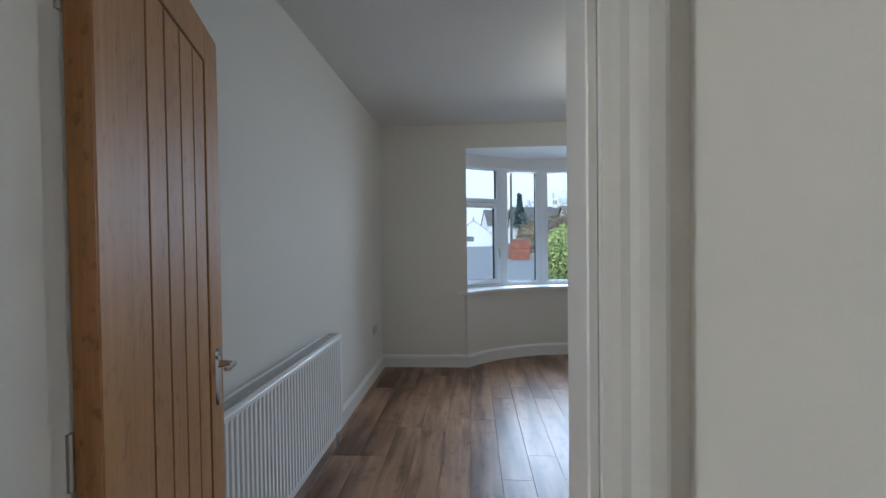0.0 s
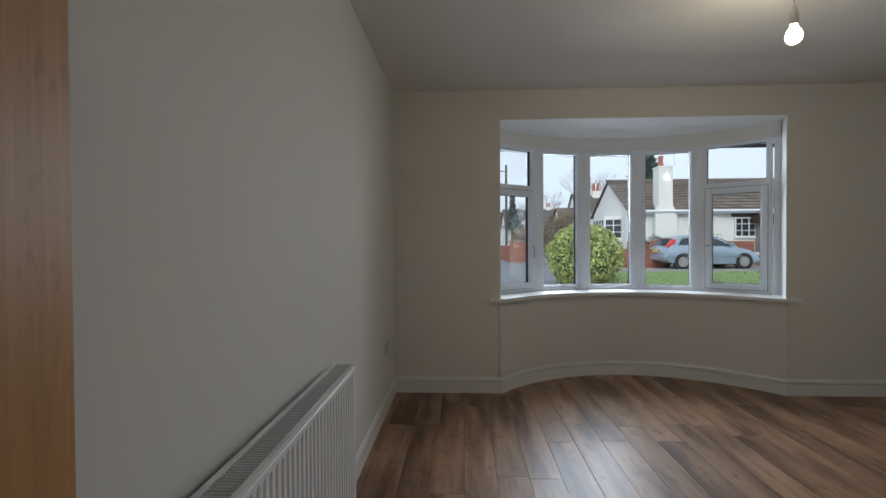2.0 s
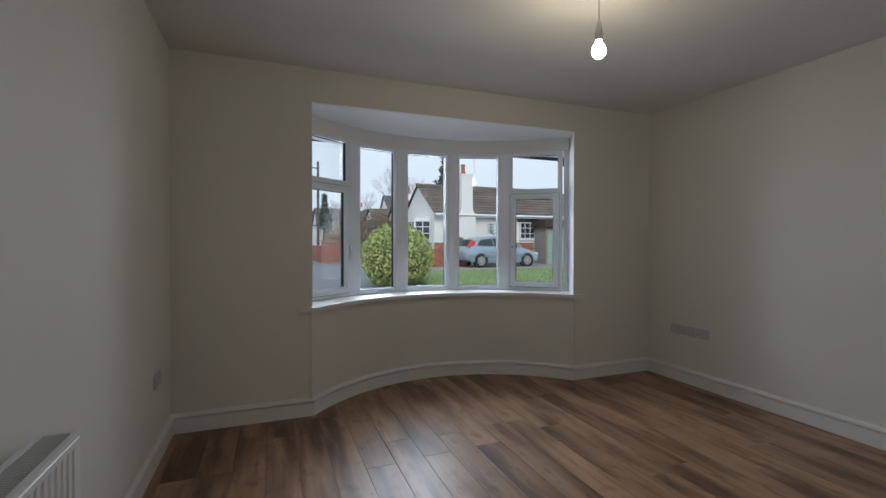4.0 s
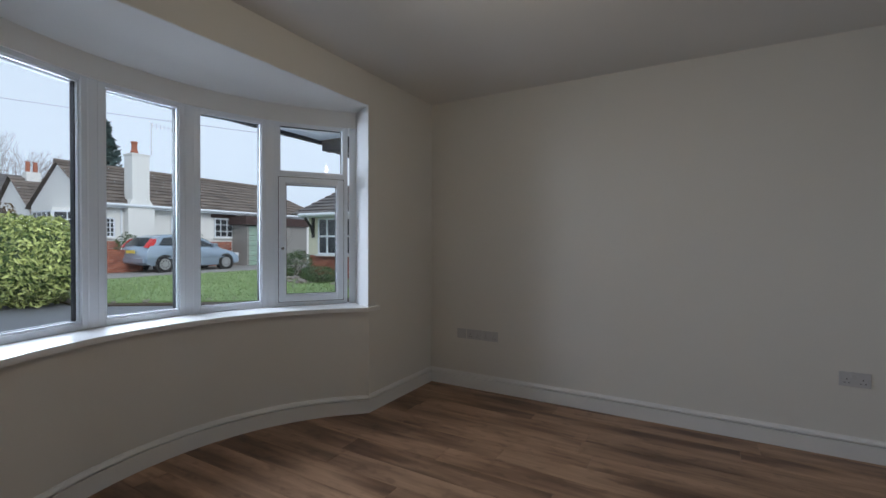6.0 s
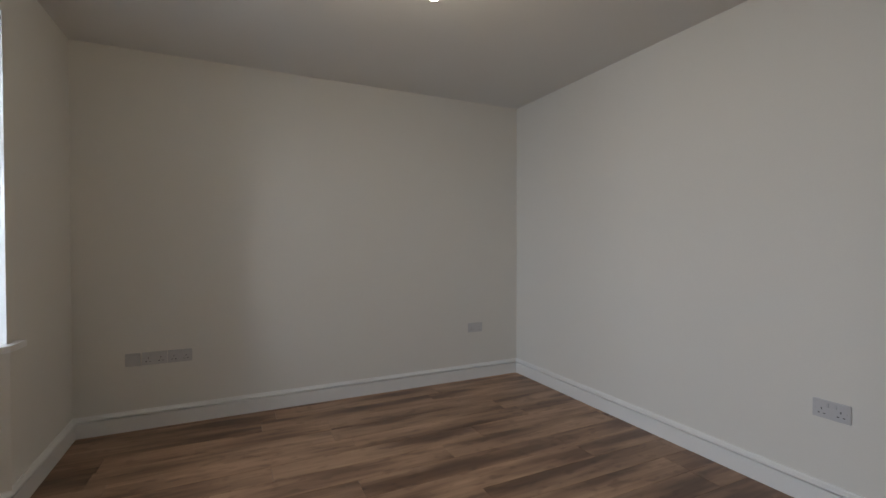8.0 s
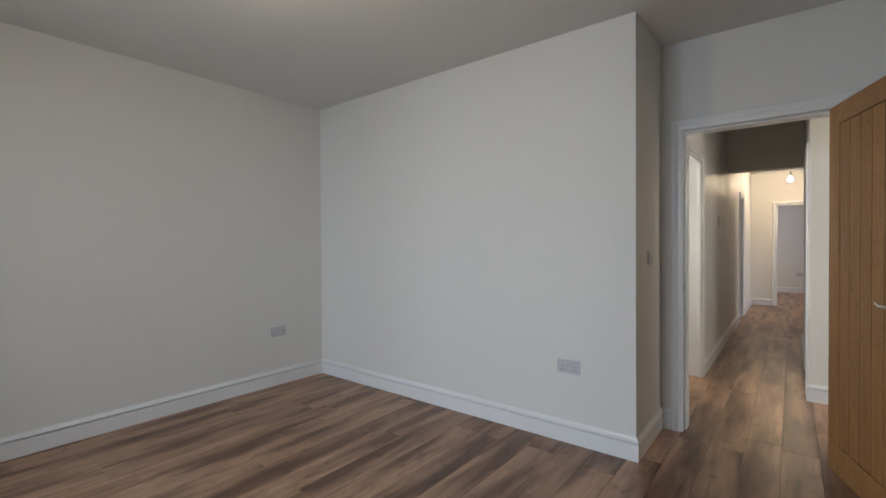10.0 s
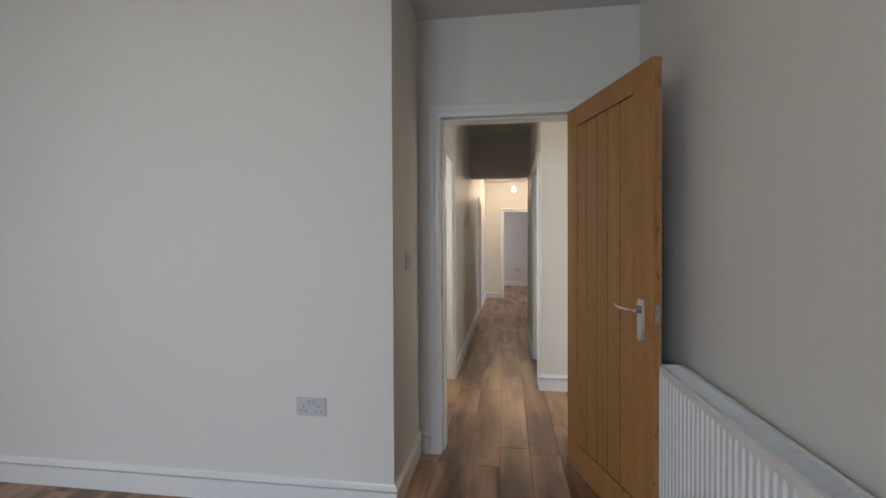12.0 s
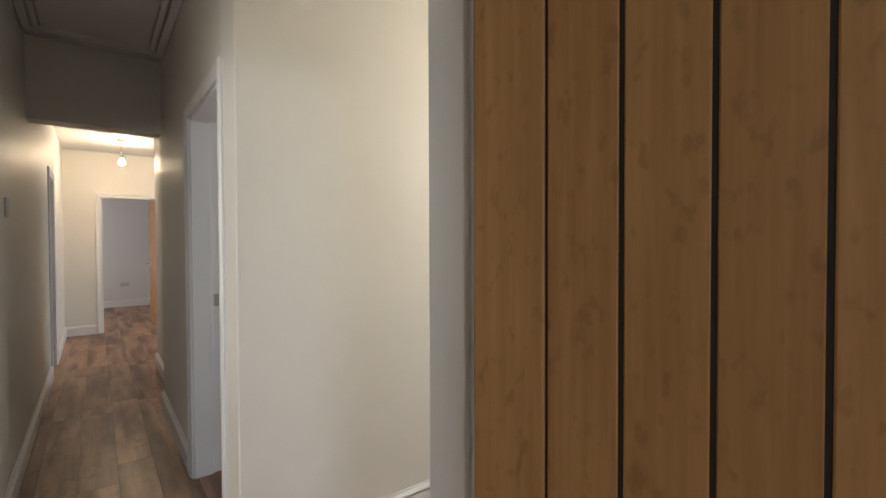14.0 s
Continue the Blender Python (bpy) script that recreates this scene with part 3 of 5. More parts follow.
# ---- sockets and switches ----
def plate(name, label, category, m, w, kind, h=0.086, group=""):
    """A moulded face plate: local x along the wall, z up, proud along local -y."""
    root = thing(name, label, category, group, m)
    bm = bmesh.new()
    box(bm, -w / 2, -0.009, -h / 2, w / 2, 0, h / 2)
    soften(bm, 0.003, 2)
    part("face_plate", bm, PLASTIC, root)
    if kind == "socket":
        for s in ((-0.037, 0.037) if w > 0.1 else (0,)):
            for x, z, a, b in ((0, 0.002, 0.004, 0.009), (-0.011, -0.02, 0.008, 0.004), (0.011, -0.02, 0.008, 0.004)):
                bm = bmesh.new()
                box(bm, s + x - a / 2, -0.0096, z - b / 2, s + x + a / 2, -0.008, z + b / 2)
                part("pin_hole", bm, DARK, root)
            bm = bmesh.new()
            x = s + (0.022 if s < 0 else -0.022) * (1 if w > 0.1 else 0)
            box(bm, x - 0.006, -0.014, 0.012, x + 0.006, -0.008, 0.032)
            soften(bm, 0.002, 1)
            part("rocker", bm, PLASTIC, root)
    if kind == "switch":
        for x in (-0.012, 0.012):
            bm = bmesh.new()
            v = box(bm, x - 0.006, -0.014, -0.012, x + 0.006, -0.008, 0.012)
            soften(bm, 0.002, 1)
            part("rocker", bm, PLASTIC, root)
    for x in (-w / 2 + 0.013, w / 2 - 0.013):
        bm = bmesh.new()
        spin(bm, [(0.0035, 0), (0.003, 0.001), (0.0008, 0.0014)], pose(x, -0.009, 0, 90, 0, 0), 8)
        part("screw", bm, STEEL, root)
    return root


SZ = 0.477
lab = "white plastic double wall socket"
plate("wall_socket", lab + ", on the near wall", "socket", pose(1.491, YN, SZ, 0, 0, 180), 0.147, "socket", group="sockets")
plate("wall_socket", lab + ", alone on the side wall", "socket", pose(XR, 3.152, SZ, 0, 0, -90), 0.147, "socket", group="sockets")
plate("wall_socket", lab + ", in a row of plates", "socket", pose(XR, 5.677, SZ, 0, 0, -90), 0.147, "socket", group="sockets")
plate("wall_socket", lab + ", in a row of plates", "socket", pose(XR, 5.526, SZ, 0, 0, -90), 0.147, "socket", group="sockets")
plate("aerial_socket", "white plastic aerial outlet plate beside two sockets", "socket", pose(XR, 5.803, SZ, 0, 0, -90), 0.086, "plain")
plate("wall_socket", lab + ", near the window corner", "socket", pose(XL, 5.74, SZ, 0, 0, 90), 0.147, "socket", group="sockets")
plate("light_switch", "white plastic double light switch on the alcove side", "light switch", pose(CX, 2.391, 1.158, 0, 0, -90), 0.086, "switch")


# ---- pendant lamps ----
def pendant(x, y, zc, zb, glowing, label, group="pendants"):
    root = thing("pendant_lamp", label, "lamp", group, pose(x, y, 0))
    bm = bmesh.new()
    spin(bm, [(0.05, zc), (0.05, zc - 0.012), (0.042, zc - 0.022), (0.014, zc - 0.03), (0.006, zc - 0.04)], seg=24)
    part("ceiling_rose", bm, PLASTIC, root, smooth=True)
    if zc - zb > 0.2:
        bm = bmesh.new()
        cyl(bm, (0, 0, max(zc - 0.035, zb + 0.13)), (0, 0, zb + 0.125), 0.003, seg=8)
        part("flex", bm, STEEL, root, "grey twin flex")
    bm = bmesh.new()
    spin(bm, [(0.008, zb + 0.14), (0.012, zb + 0.13), (0.0145, zb + 0.11), (0.019, zb + 0.085), (0.0195, zb + 0.055), (0.016, zb + 0.05)], seg=18)
    part("bulb_holder", bm, STEEL, root, "grey bulb holder", smooth=True)
    bm = bmesh.new()
    spin(bm, [(0.013, zb + 0.052), (0.016, zb + 0.038), (0.027, zb + 0.022), (0.0325, zb + 0.004), (0.033, zb - 0.008), (0.028, zb - 0.022), (0.017, zb - 0.032), (0.004, zb - 0.036)], seg=20)
    part("bulb", bm, glowing, root, "lit frosted bulb", smooth=True)
    return root


BULB = glow("lit_bulb", (1.0, 0.85, 0.60), 185.0)
HALL_BULB = glow("lit_hall_bulb", (1.0, 0.74, 0.46), 400.0)
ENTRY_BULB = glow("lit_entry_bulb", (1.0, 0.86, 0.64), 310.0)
pendant(1.976, 4.494, CZ, 2.228, BULB, "bare lit bulb hanging on a flex from the lounge ceiling")

# ---- hall ----
D2a, D2b, D3a, D3b, D5a, D5b, HT = 0.655, 1.415, -0.165, 0.595, -3.66, -3.09, 0.145
WE3, YE = -3.0, -5.43                                     # where the west wall ends, the end wall
bm = bmesh.new()
box(bm, HX1, D2b + 0.03, 0, HX1 + 0.041, YH, HCZ)
box(bm, HX1, D5b + 0.03, 0, HX1 + 0.12, D2a - 0.03, HCZ)
box(bm, HX1, D2a - 0.03, 2.02, HX1 + 0.12, D2b + 0.03, HCZ)
box(bm, HX1, D5a - 0.03, 2.00, HX1 + 0.12, D5b + 0.03, HCZ)
box(bm, HX1, YE, 0, HX1 + 0.12, D5a - 0.03, HCZ)
setting("wall_hall_east", bm, HALL_WALL, "cream painted passage wall with two doorways", "wall")
bm = bmesh.new()
prism(bm, [(HX0 - HT, D3b + 0.03), (HX0, D3b + 0.03), (HX0, HS), (-1.9, HS), (-1.9, HS - 0.11), (HX0 - HT, HS - 0.11)], 0, HCZ)
box(bm, HX0 - HT, -1.52, 0, HX0, D3a - 0.03, HCZ)
box(bm, HX2 - 0.12, WE3, 0, HX2, -1.52, HCZ)
box(bm, HX0 - HT, D3a - 0.03, 2.02, HX0, D3b + 0.03, HCZ)
soften(bm, 0.004, 1)
setting("wall_hall_west", bm, HALL_WALL, "cream painted passage wall turning to face the lounge door", "wall")
bm = bmesh.new()
box(bm, -2.0, HS - 0.11, 2.1, -1.9, YH + 0.12, HCZ)
box(bm, -1.9, YH, 0, XL - 0.25, YH + 0.12, HCZ)
setting("wall_hall_entrance", bm, HALL_WALL, "cream painted entrance hall wall", "wall")
bm = bmesh.new()
box(bm, HX0, -1.6, 2.145, HX1, -1.43, HCZ)
setting("beam_hall", bm, HALL_WALL, "plastered downstand beam across the passage", "beam")
bm = bmesh.new()
box(bm, -2.0, -1.6, HCZ, HX1 + 1.3, YH, HCZ + 0.1)
box(bm, -2.7, YE - 0.1, LCZ, HX1 + 0.9, -1.6, LCZ + 0.1)
box(bm, -2.7, -8.6, 2.46, 2.6, YE - 0.1, 2.56)
setting("ceiling_hall", bm, CEILING, "white painted passage ceiling", "ceiling")
bm = bmesh.new()
EX0, EX1 = -0.07, 0.635
box(bm, EX1 + 0.03, YE - 0.1, 0, HX1 + 0.12, YE, LCZ)
box(bm, -2.6, YE - 0.1, 0, EX0 - 0.03, YE, LCZ)
box(bm, EX0 - 0.03, YE - 0.1, 1.99, EX1 + 0.03, YE, LCZ)
setting("wall_hall_end", bm, HALL_WALL, "cream painted end wall with a doorway", "wall")
bm = bmesh.new()
box(bm, -2.6, WE3, 0, HX2 - 0.12, WE3 + 0.1, LCZ)
box(bm, -2.7, YE, 0, -2.6, WE3, 0.3)
box(bm, -2.7, YE, 2.15, -2.6, WE3, LCZ)
setting("wall_hall_lobby", bm, HALL_WALL, "cream painted lobby walls", "wall")
bm = bmesh.new()
box(bm, -2.6, -8.6, 0, 2.6, -8.45, 2.46)
box(bm, -2.7, -8.45, 0, -2.6, YE - 0.1, 2.46)
box(bm, 2.5, -8.45, 0, 2.6, YE - 0.1, 0.9)
box(bm, 2.5, -8.45, 2.1, 2.6, YE - 0.1, 2.46)
setting("wall_back_room", bm, WALL, "off-white wall of the room beyond the passage", "wall")
bm = bmesh.new()
box(bm, HX1 + 1.2, D2a - 0.5, 0, HX1 + 1.3, YH, 0.9)
box(bm, HX1 + 1.2, D2a - 0.5, 2.1, HX1 + 1.3, YH, HCZ)
box(bm, HX1 + 0.12, D2a - 0.6, 0, HX1 + 1.3, D2a - 0.5, HCZ)
box(bm, HX1 + 0.041, YH - 0.1, 0, HX1 + 1.2, YH, HCZ)
box(bm, HX1 + 0.8, D5a - 0.2, 0, HX1 + 0.9, D5b + 0.2, LCZ)
box(bm, HX1 + 0.12, D5a - 0.3, 0, HX1 + 0.8, D5a - 0.2, LCZ)
box(bm, HX1 + 0.12, D5b + 0.2, 0, HX1 + 0.8, D5b + 0.3, LCZ)
box(bm, HX0 - 1.6, -0.9, 0, HX0 - 1.5, HS - 0.11, 2.4)
box(bm, HX0 - 1.5, -1.0, 0, HX0 - HT, -0.9, 2.4)
box(bm, HX0 - 1.5, -0.9, 2.4, HX0 - HT, HS - 0.11, 2.45)
setting("wall_side_rooms", bm, WALL, "plain painted walls inside the side rooms", "wall")

skirting("baseboard_hall", [(HX1, D5b + 0.075), (HX1, D2a - 0.075)])
skirting("baseboard_lobby", [(EX1 + 0.075, YE), (HX1, YE), (HX1, D5a - 0.075)])
skirting("baseboard_hall_west", [(HX0, D3a - 0.075), (HX0, -1.52), (HX2, -1.52), (HX2, WE3), (-2.6, WE3)])
skirting("baseboard_stub", [(-1.9, HS), (HX0, HS), (HX0, D3b + 0.075)])
skirting("baseboard_back_room", [(-2.6, -8.45), (2.5, -8.45)])

door_lining("door_frame_2", pose(HX1, D2b, 0, 0, 0, -90), D2b - D2a, DH, 0.12, "white gloss door lining in the passage wall", 0.03)
frame_3 = door_lining("door_frame_3", pose(HX0, D3a, 0, 0, 0, 90), D3b - D3a, DH, HT, "white gloss door lining beside the passage corner", 0.10)
bm = bmesh.new()
box(bm, HX0 - 0.139, D3a - 0.002, 0.95, HX0 - 0.112, D3a + 0.0025, 1.02)
part("strike_plate", bm, STEEL, frame_3, "steel strike plate")
door_lining("door_frame_4", pose(EX1, YE, 0, 0, 0, 180), EX1 - EX0, 1.96, 0.1, "white gloss door lining at the passage end", 0.03)
door_lining("door_frame_5", pose(HX1, D5b, 0, 0, 0, -90), D5b - D5a, 1.97, 0.12, "white gloss lining of a narrow doorway by the lobby", 0.03)
oak_door("door_2", pose(EX0 + 0.02, YE - 0.1, 0.006, 0, 0, -86) @ Matrix.Diagonal((0.92, 1, 0.985, 1)), "boarded oak door standing open into the back room")

# loft hatch
HAX0, HAY0, HAX1, HAY1 = 0.289, -1.25, 1.046, 0.18
bm = bmesh.new()
for x0, y0, x1, y1 in ((HAX0, HAY0, HAX1, HAY1),):
    for a, b, z in ((0.0, 0.045, 0.034), (0.058, 0.088, 0.026)):
        box(bm, x0 + a, y0 + a, HCZ - z, x0 + b, y1 - a, HCZ)
        box(bm, x1 - b, y0 + a, HCZ - z, x1 - a, y1 - a, HCZ)
        box(bm, x0 + b, y0 + a, HCZ - z, x1 - b, y0 + b, HCZ)
        box(bm, x0 + b, y1 - b, HCZ - z, x1 - b, y1 - a, HCZ)
soften(bm, 0.004, 1)
hatch = tagged(part("loft_hatch", bm, GLOSS), "white painted loft hatch with a moulded frame", "loft hatch", "", "structure")
bm = bmesh.new()
box(bm, HAX0 + 0.1, HAY0 + 0.1, HCZ - 0.024, HAX1 - 0.1, HAY1 - 0.1, HCZ)
part("hatch_panel", bm, CEILING, hatch)

pendant(0.424, -4.3, LCZ, 2.315, HALL_BULB, "bare lit bulb hanging in the far lobby")
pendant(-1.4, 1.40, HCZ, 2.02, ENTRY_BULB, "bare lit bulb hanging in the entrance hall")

plate("thermostat", "white plastic room thermostat on the passage wall", "thermostat", pose(HX1, -0.5, 1.49, 0, 0, -90), 0.086, "plain", 0.1)
plate("wall_socket", lab + ", in the back room", "socket", pose(0.25, -8.45, 0.45, 0, 0, 180), 0.147, "socket", group="sockets")
bm = bmesh.new()
spin(bm, [(0.05, LCZ), (0.05, LCZ - 0.025), (0.04, LCZ - 0.035)], pose(0.50, -3.4, 0), 20)
alarm = part("smoke_alarm", bm, PLASTIC, smooth=True)
tagged(alarm, "round white plastic smoke alarm on the passage ceiling", "smoke alarm")

# ---- outdoors ----
ASPHALT = paint("asphalt", (0.19, 0.2, 0.22), 0.75, grain=90, vary=0.18, bump=0.25, stain=0.5)
PAVING = paint("concrete_paving", (0.27, 0.26, 0.245), 0.85, grain=30, vary=0.15, bump=0.2, stain=0.6)
LAWN = paint("lawn_soil", (0.20, 0.29, 0.11), 0.9, grain=25, vary=0.3, bump=0.4, stain=0.5)
SOIL = paint("garden_soil", (0.07, 0.05, 0.035), 0.95, grain=20, vary=0.35, bump=0.5, stain=1.5)
RENDER = paint("white_render", (0.74, 0.74, 0.72), 0.85, grain=45, vary=0.04, bump=0.15, stain=0.5)
CREAM = paint("cream_render", (0.70, 0.68, 0.53), 0.85, grain=45, vary=0.04, bump=0.15, stain=0.5)
MORTAR = paint("mortar", (0.34, 0.30, 0.26), 0.95, grain=30, vary=0.12)
BRICK = rows_material("red_brick", (0.19, 0.06, 0.04), (0.42, 0.16, 0.10), 0.85, 9)
TILE = rows_material("brown_roof_tile", (0.085, 0.068, 0.058), (0.19, 0.155, 0.13), 0.8, 5)
GREY_TILE = rows_material("grey_roof_tile", (0.09, 0.085, 0.085), (0.16, 0.145, 0.14), 0.8, 5)
HIP_TILE = rows_material("hip_tile", (0.26, 0.16, 0.13), (0.38, 0.26, 0.21), 0.8, 5)
TERRACOTTA = paint("terracotta", (0.36, 0.13, 0.08), 0.8, grain=20, vary=0.15)
TIMBER = paint("dark_stained_timber", (0.022, 0.022, 0.024), 0.55, grain=40, vary=0.15)
GREEN_BOARD = paint("pale_green_boards", (0.30, 0.42, 0.34), 0.6, grain=30, vary=0.08)
BROWN_FASCIA = paint("brown_fascia", (0.055, 0.03, 0.026), 0.6, grain=30, vary=0.1)
WINDOW_DARK = paint("dark_window_pane", (0.03, 0.035, 0.04), 0.08, grain=4, vary=0.3, spec=0.6)
CAR_PAINT = paint("silver_blue_car_paint", (0.31, 0.39, 0.48), 0.25, 0.4, grain=200, vary=0.04, coat=0.8)
CAR_GLASS = paint("tinted_car_glass", (0.02, 0.025, 0.03), 0.06, grain=4, vary=0.1, spec=0.7)
TYRE = paint("tyre_rubber", (0.02, 0.02, 0.021), 0.8, grain=60)
ALLOY = paint("silver_wheel_trim", (0.55, 0.56, 0.57), 0.35, 0.6, grain=60)
RED_LENS = paint("red_lamp_lens", (0.55, 0.03, 0.03), 0.2, grain=40)
PLATE_Y = paint("yellow_number_plate", (0.65, 0.5, 0.08), 0.4, grain=40)
LAMP_CLEAR = paint("clear_lamp_lens", (0.6, 0.62, 0.64), 0.1, grain=40)
BARK = paint("bark", (0.10, 0.085, 0.075), 0.9, grain=20, vary=0.25, bump=0.4)
LAUREL = leaf_material("variegated_laurel_leaf", (0.06, 0.12, 0.02), (0.72, 0.78, 0.29))
HEDGE = leaf_material("brown_hedge_leaf", (0.12, 0.07, 0.035), (0.26, 0.19, 0.08))
# distance haze is mixed into these needle colours: paler and bluer
CONIFER = leaf_material("hazed_conifer_needles", (0.045, 0.08, 0.078), (0.13, 0.19, 0.175))
SHRUB = leaf_material("dark_shrub_leaf", (0.02, 0.05, 0.015), (0.09, 0.15, 0.05))
GRASS = leaf_material("grass_blades", (0.19, 0.28, 0.11), (0.33, 0.43, 0.20))
TWIG = paint("grey_twigs", (0.27, 0.24, 0.235), 0.9, grain=20, vary=0.2)
STONE = rows_material("rockery_stone", (0.09, 0.08, 0.07), (0.24, 0.215, 0.185), 0.9, 6)


def land(x, y):
    """Height of the ground."""
    return -0.15 + 0.20 * min(1, max(0, (y - 7.5) / 7.5)) + 0.05 * min(1, max(0, (y - 15) / 6))


def sheet(name, pts, lift, mat, label, category, cut=24):
    """A patch of ground that follows the land, with a skirt down into it."""
    bm = bmesh.new()
    ring = []
    for a, b in zip(pts, pts[1:] + pts[:1]):
        for i in range(cut):
            ring.append((a[0] + (b[0] - a[0]) * i / cut, a[1] + (b[1] - a[1]) * i / cut))
    cx, cy = sum(p[0] for p in ring) / len(ring), sum(p[1] for p in ring) / len(ring)
    rows = []
    for f in (1.0, 0.8, 0.6, 0.4, 0.2):
        rows.append([bm.verts.new((cx + (x - cx) * f, cy + (y - cy) * f, land(x, cy + (y - cy) * f) + lift)) for x, y in ring])
    low = [bm.verts.new((x, y, land(x, y) - 0.05)) for x, y in ring]
    k = len(ring)
    for a, b in zip([low] + rows, rows):
        for i in range(k):
            bm.faces.new((a[i], a[(i + 1) % k], b[(i + 1) % k], b[i]))
    mid = bm.verts.new((cx, cy, land(cx, cy) + lift))
    for i in range(k):
        bm.faces.new((rows[-1][i], rows[-1][(i + 1) % k], mid))
    return setting(name, bm, mat, label, category)


bm = bmesh.new()
ys = [6.45, 7.5, 15, 21, 60, 800]
rows = [[bm.verts.new((x, y, land(x, y))) for x in (-600, -30, 0, 30, 600)] for y in ys]
for a, b in zip(rows, rows[1:]):
    for i in range(4):
        bm.faces.new((a[i], a[i + 1], b[i + 1], b[i]))
g = [bm.verts.new(v) for v in ((-600, 6.45, -0.15), (600, 6.45, -0.15), (600, -600, -0.3), (-600, -600, -0.3))]
bm.faces.new(g)
setting("ground", bm, ASPHALT, "worn grey tarmac drive and road", "ground")

LAWN_PTS = [(4.6, 14.3), (6.9, 12.1), (9.0, 10.8), (11.3, 11.2), (11.4, 16.5), (14.3, 19.2), (8.5, 19.5), (4.9, 19.0)]
soil_pts = [(4.3, 14.3), (6.8, 11.75), (9.0, 10.35), (11.9, 10.7), (11.9, 16.4), (14.6, 19.6), (8.5, 19.8), (4.6, 19.3)]
sheet("garden_bed", soil_pts, 0.03, SOIL, "dark soil edging round the lawn", "flower bed")
sheet("lawn", LAWN_PTS, 0.06, LAWN, "short green winter lawn", "lawn")
sheet("pavement", [(7.0, 20.0), (16.8, 20.0), (16.8, 24.4), (7.0, 24.4)], 0.03, PAVING, "pale concrete drive in front of the white bungalow", "pavement")
sheet("verge", [(5.4, 20.2), (6.8, 20.2), (7.4, 60), (4.2, 60)], 0.04, PAVING, "pale concrete footway beside the road", "pavement")

bm = bmesh.new()
rg = random.Random(3)


def inside(x, y, pts):
    hit = False
    for (xa, ya), (xb, yb) in zip(pts, pts[1:] + pts[:1]):
        if (ya > y) != (yb > y) and x < (xb - xa) * (y - ya) / (yb - ya) + xa:
            hit = not hit
    return hit


verts, faces = [], []
while len(faces) < 9000:
    x, y = rg.uniform(4.4, 14.5), rg.uniform(10.5, 19.6)
    if not inside(x, y, LAWN_PTS):
        continue
    a, h, w = rg.uniform(0, 6.28), rg.uniform(0.03, 0.075), rg.uniform(0.012, 0.03)
    z = land(x, y) + 0.055
    k = len(verts)
    c, s = math.cos(a), math.sin(a)
    verts += [(x - w * c, y - w * s, z), (x + w * c, y + w * s, z), (x + rg.uniform(-0.03, 0.03), y + rg.uniform(-0.03, 0.03), z + h)]
    faces.append((k, k + 1, k + 2))
me = bpy.data.meshes.new("grass")
me.from_pydata(verts, [], faces)
me.materials.append(GRASS)
tagged(new("grass", me), "tufts of green grass on the lawn", "grass", "", "stuff")


def leaves(name, centre, radii, count, size, mat, parent, seed, lump=0.12, shell=0.32, flat=0.8, base=-1.0):
    """A crown of small folded leaves in an uneven rounded volume."""
    r = random.Random(seed)
    verts, faces = [], []
    while len(faces) < count * 2:
        d = Vector((r.gauss(0, 1), r.gauss(0, 1), r.gauss(0, 1))).normalized()
        if d.z < base:
            continue
        f = 1 - shell * r.random() ** 1.6 + lump * noise.noise(d * 2.6 + Vector((seed, 0, 0)))
        p = Vector(centre) + Vector((d.x * radii[0], d.y * radii[1], d.z * radii[2])) * f
        s = size * r.uniform(0.6, 1.3)
        n = (d + Vector((r.uniform(-1, 1), r.uniform(-1, 1), r.uniform(-1, 1))) * flat).normalized()
        t = n.cross(Vector((r.uniform(-1, 1), r.uniform(-1, 1), r.uniform(-0.6, 1)))).normalized()
        b = n.cross(t)
        k = len(verts)
        verts += [p - t * s, p + b * s * 0.36 + n * s * 0.12, p + t * s - n * s * 0.25, p - b * s * 0.36 + n * s * 0.12]
        faces += [(k, k + 1, k + 2), (k, k + 2, k + 3)]
    me = bpy.data.meshes.new(name)
    me.from_pydata([tuple(v) for v in verts], [], faces)
    me.materials.append(mat)
    ob = new(name, me)
    ob.parent = parent
    return ob


def rounded(bm, centre, radii, lump, seed, sub=3):
    v = bmesh.ops.create_icosphere(bm, subdivisions=sub, radius=1)["verts"]
    for q in v:
        d = q.co.normalized()
        q.co = Vector(centre) + Vector((d.x * radii[0], d.y * radii[1], d.z * radii[2])) * (1 + lump * noise.noise(d * 2.4 + Vector((seed, 0, 0))))


def bush(x, y, r, h, count, leaf, mat, label, category="bush", seed=1, stems=5):
    z = land(x, y)
    root = thing("bush", label, category, "", pose(x, y, z))
    bm = bmesh.new()
    rg = random.Random(seed)
    for i in range(stems):
        a = 6.28 * i / stems
        pipe(bm, [(0.1 * math.cos(a), 0.1 * math.sin(a), -0.05), (0.2 * r * math.cos(a), 0.2 * r * math.sin(a), h * 0.3), (0.5 * r * math.cos(a), 0.5 * r * math.sin(a), h * 0.7)], [0.03, 0.022, 0.01], 6)
    part("stems", bm, BARK, root)
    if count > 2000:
        # solid core whose dark colour stands for the shade between the leaves
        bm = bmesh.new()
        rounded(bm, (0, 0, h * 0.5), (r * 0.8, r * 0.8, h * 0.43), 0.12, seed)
        part("shaded_core", bm, SHRUB if mat is LAUREL else BARK, root, "solid dark core painted as the shaded inside of the crown")
    leaves("crown", (0, 0, h * 0.5), (r, r, h * 0.52), count, leaf, mat, root, seed, base=-0.98)
    return root


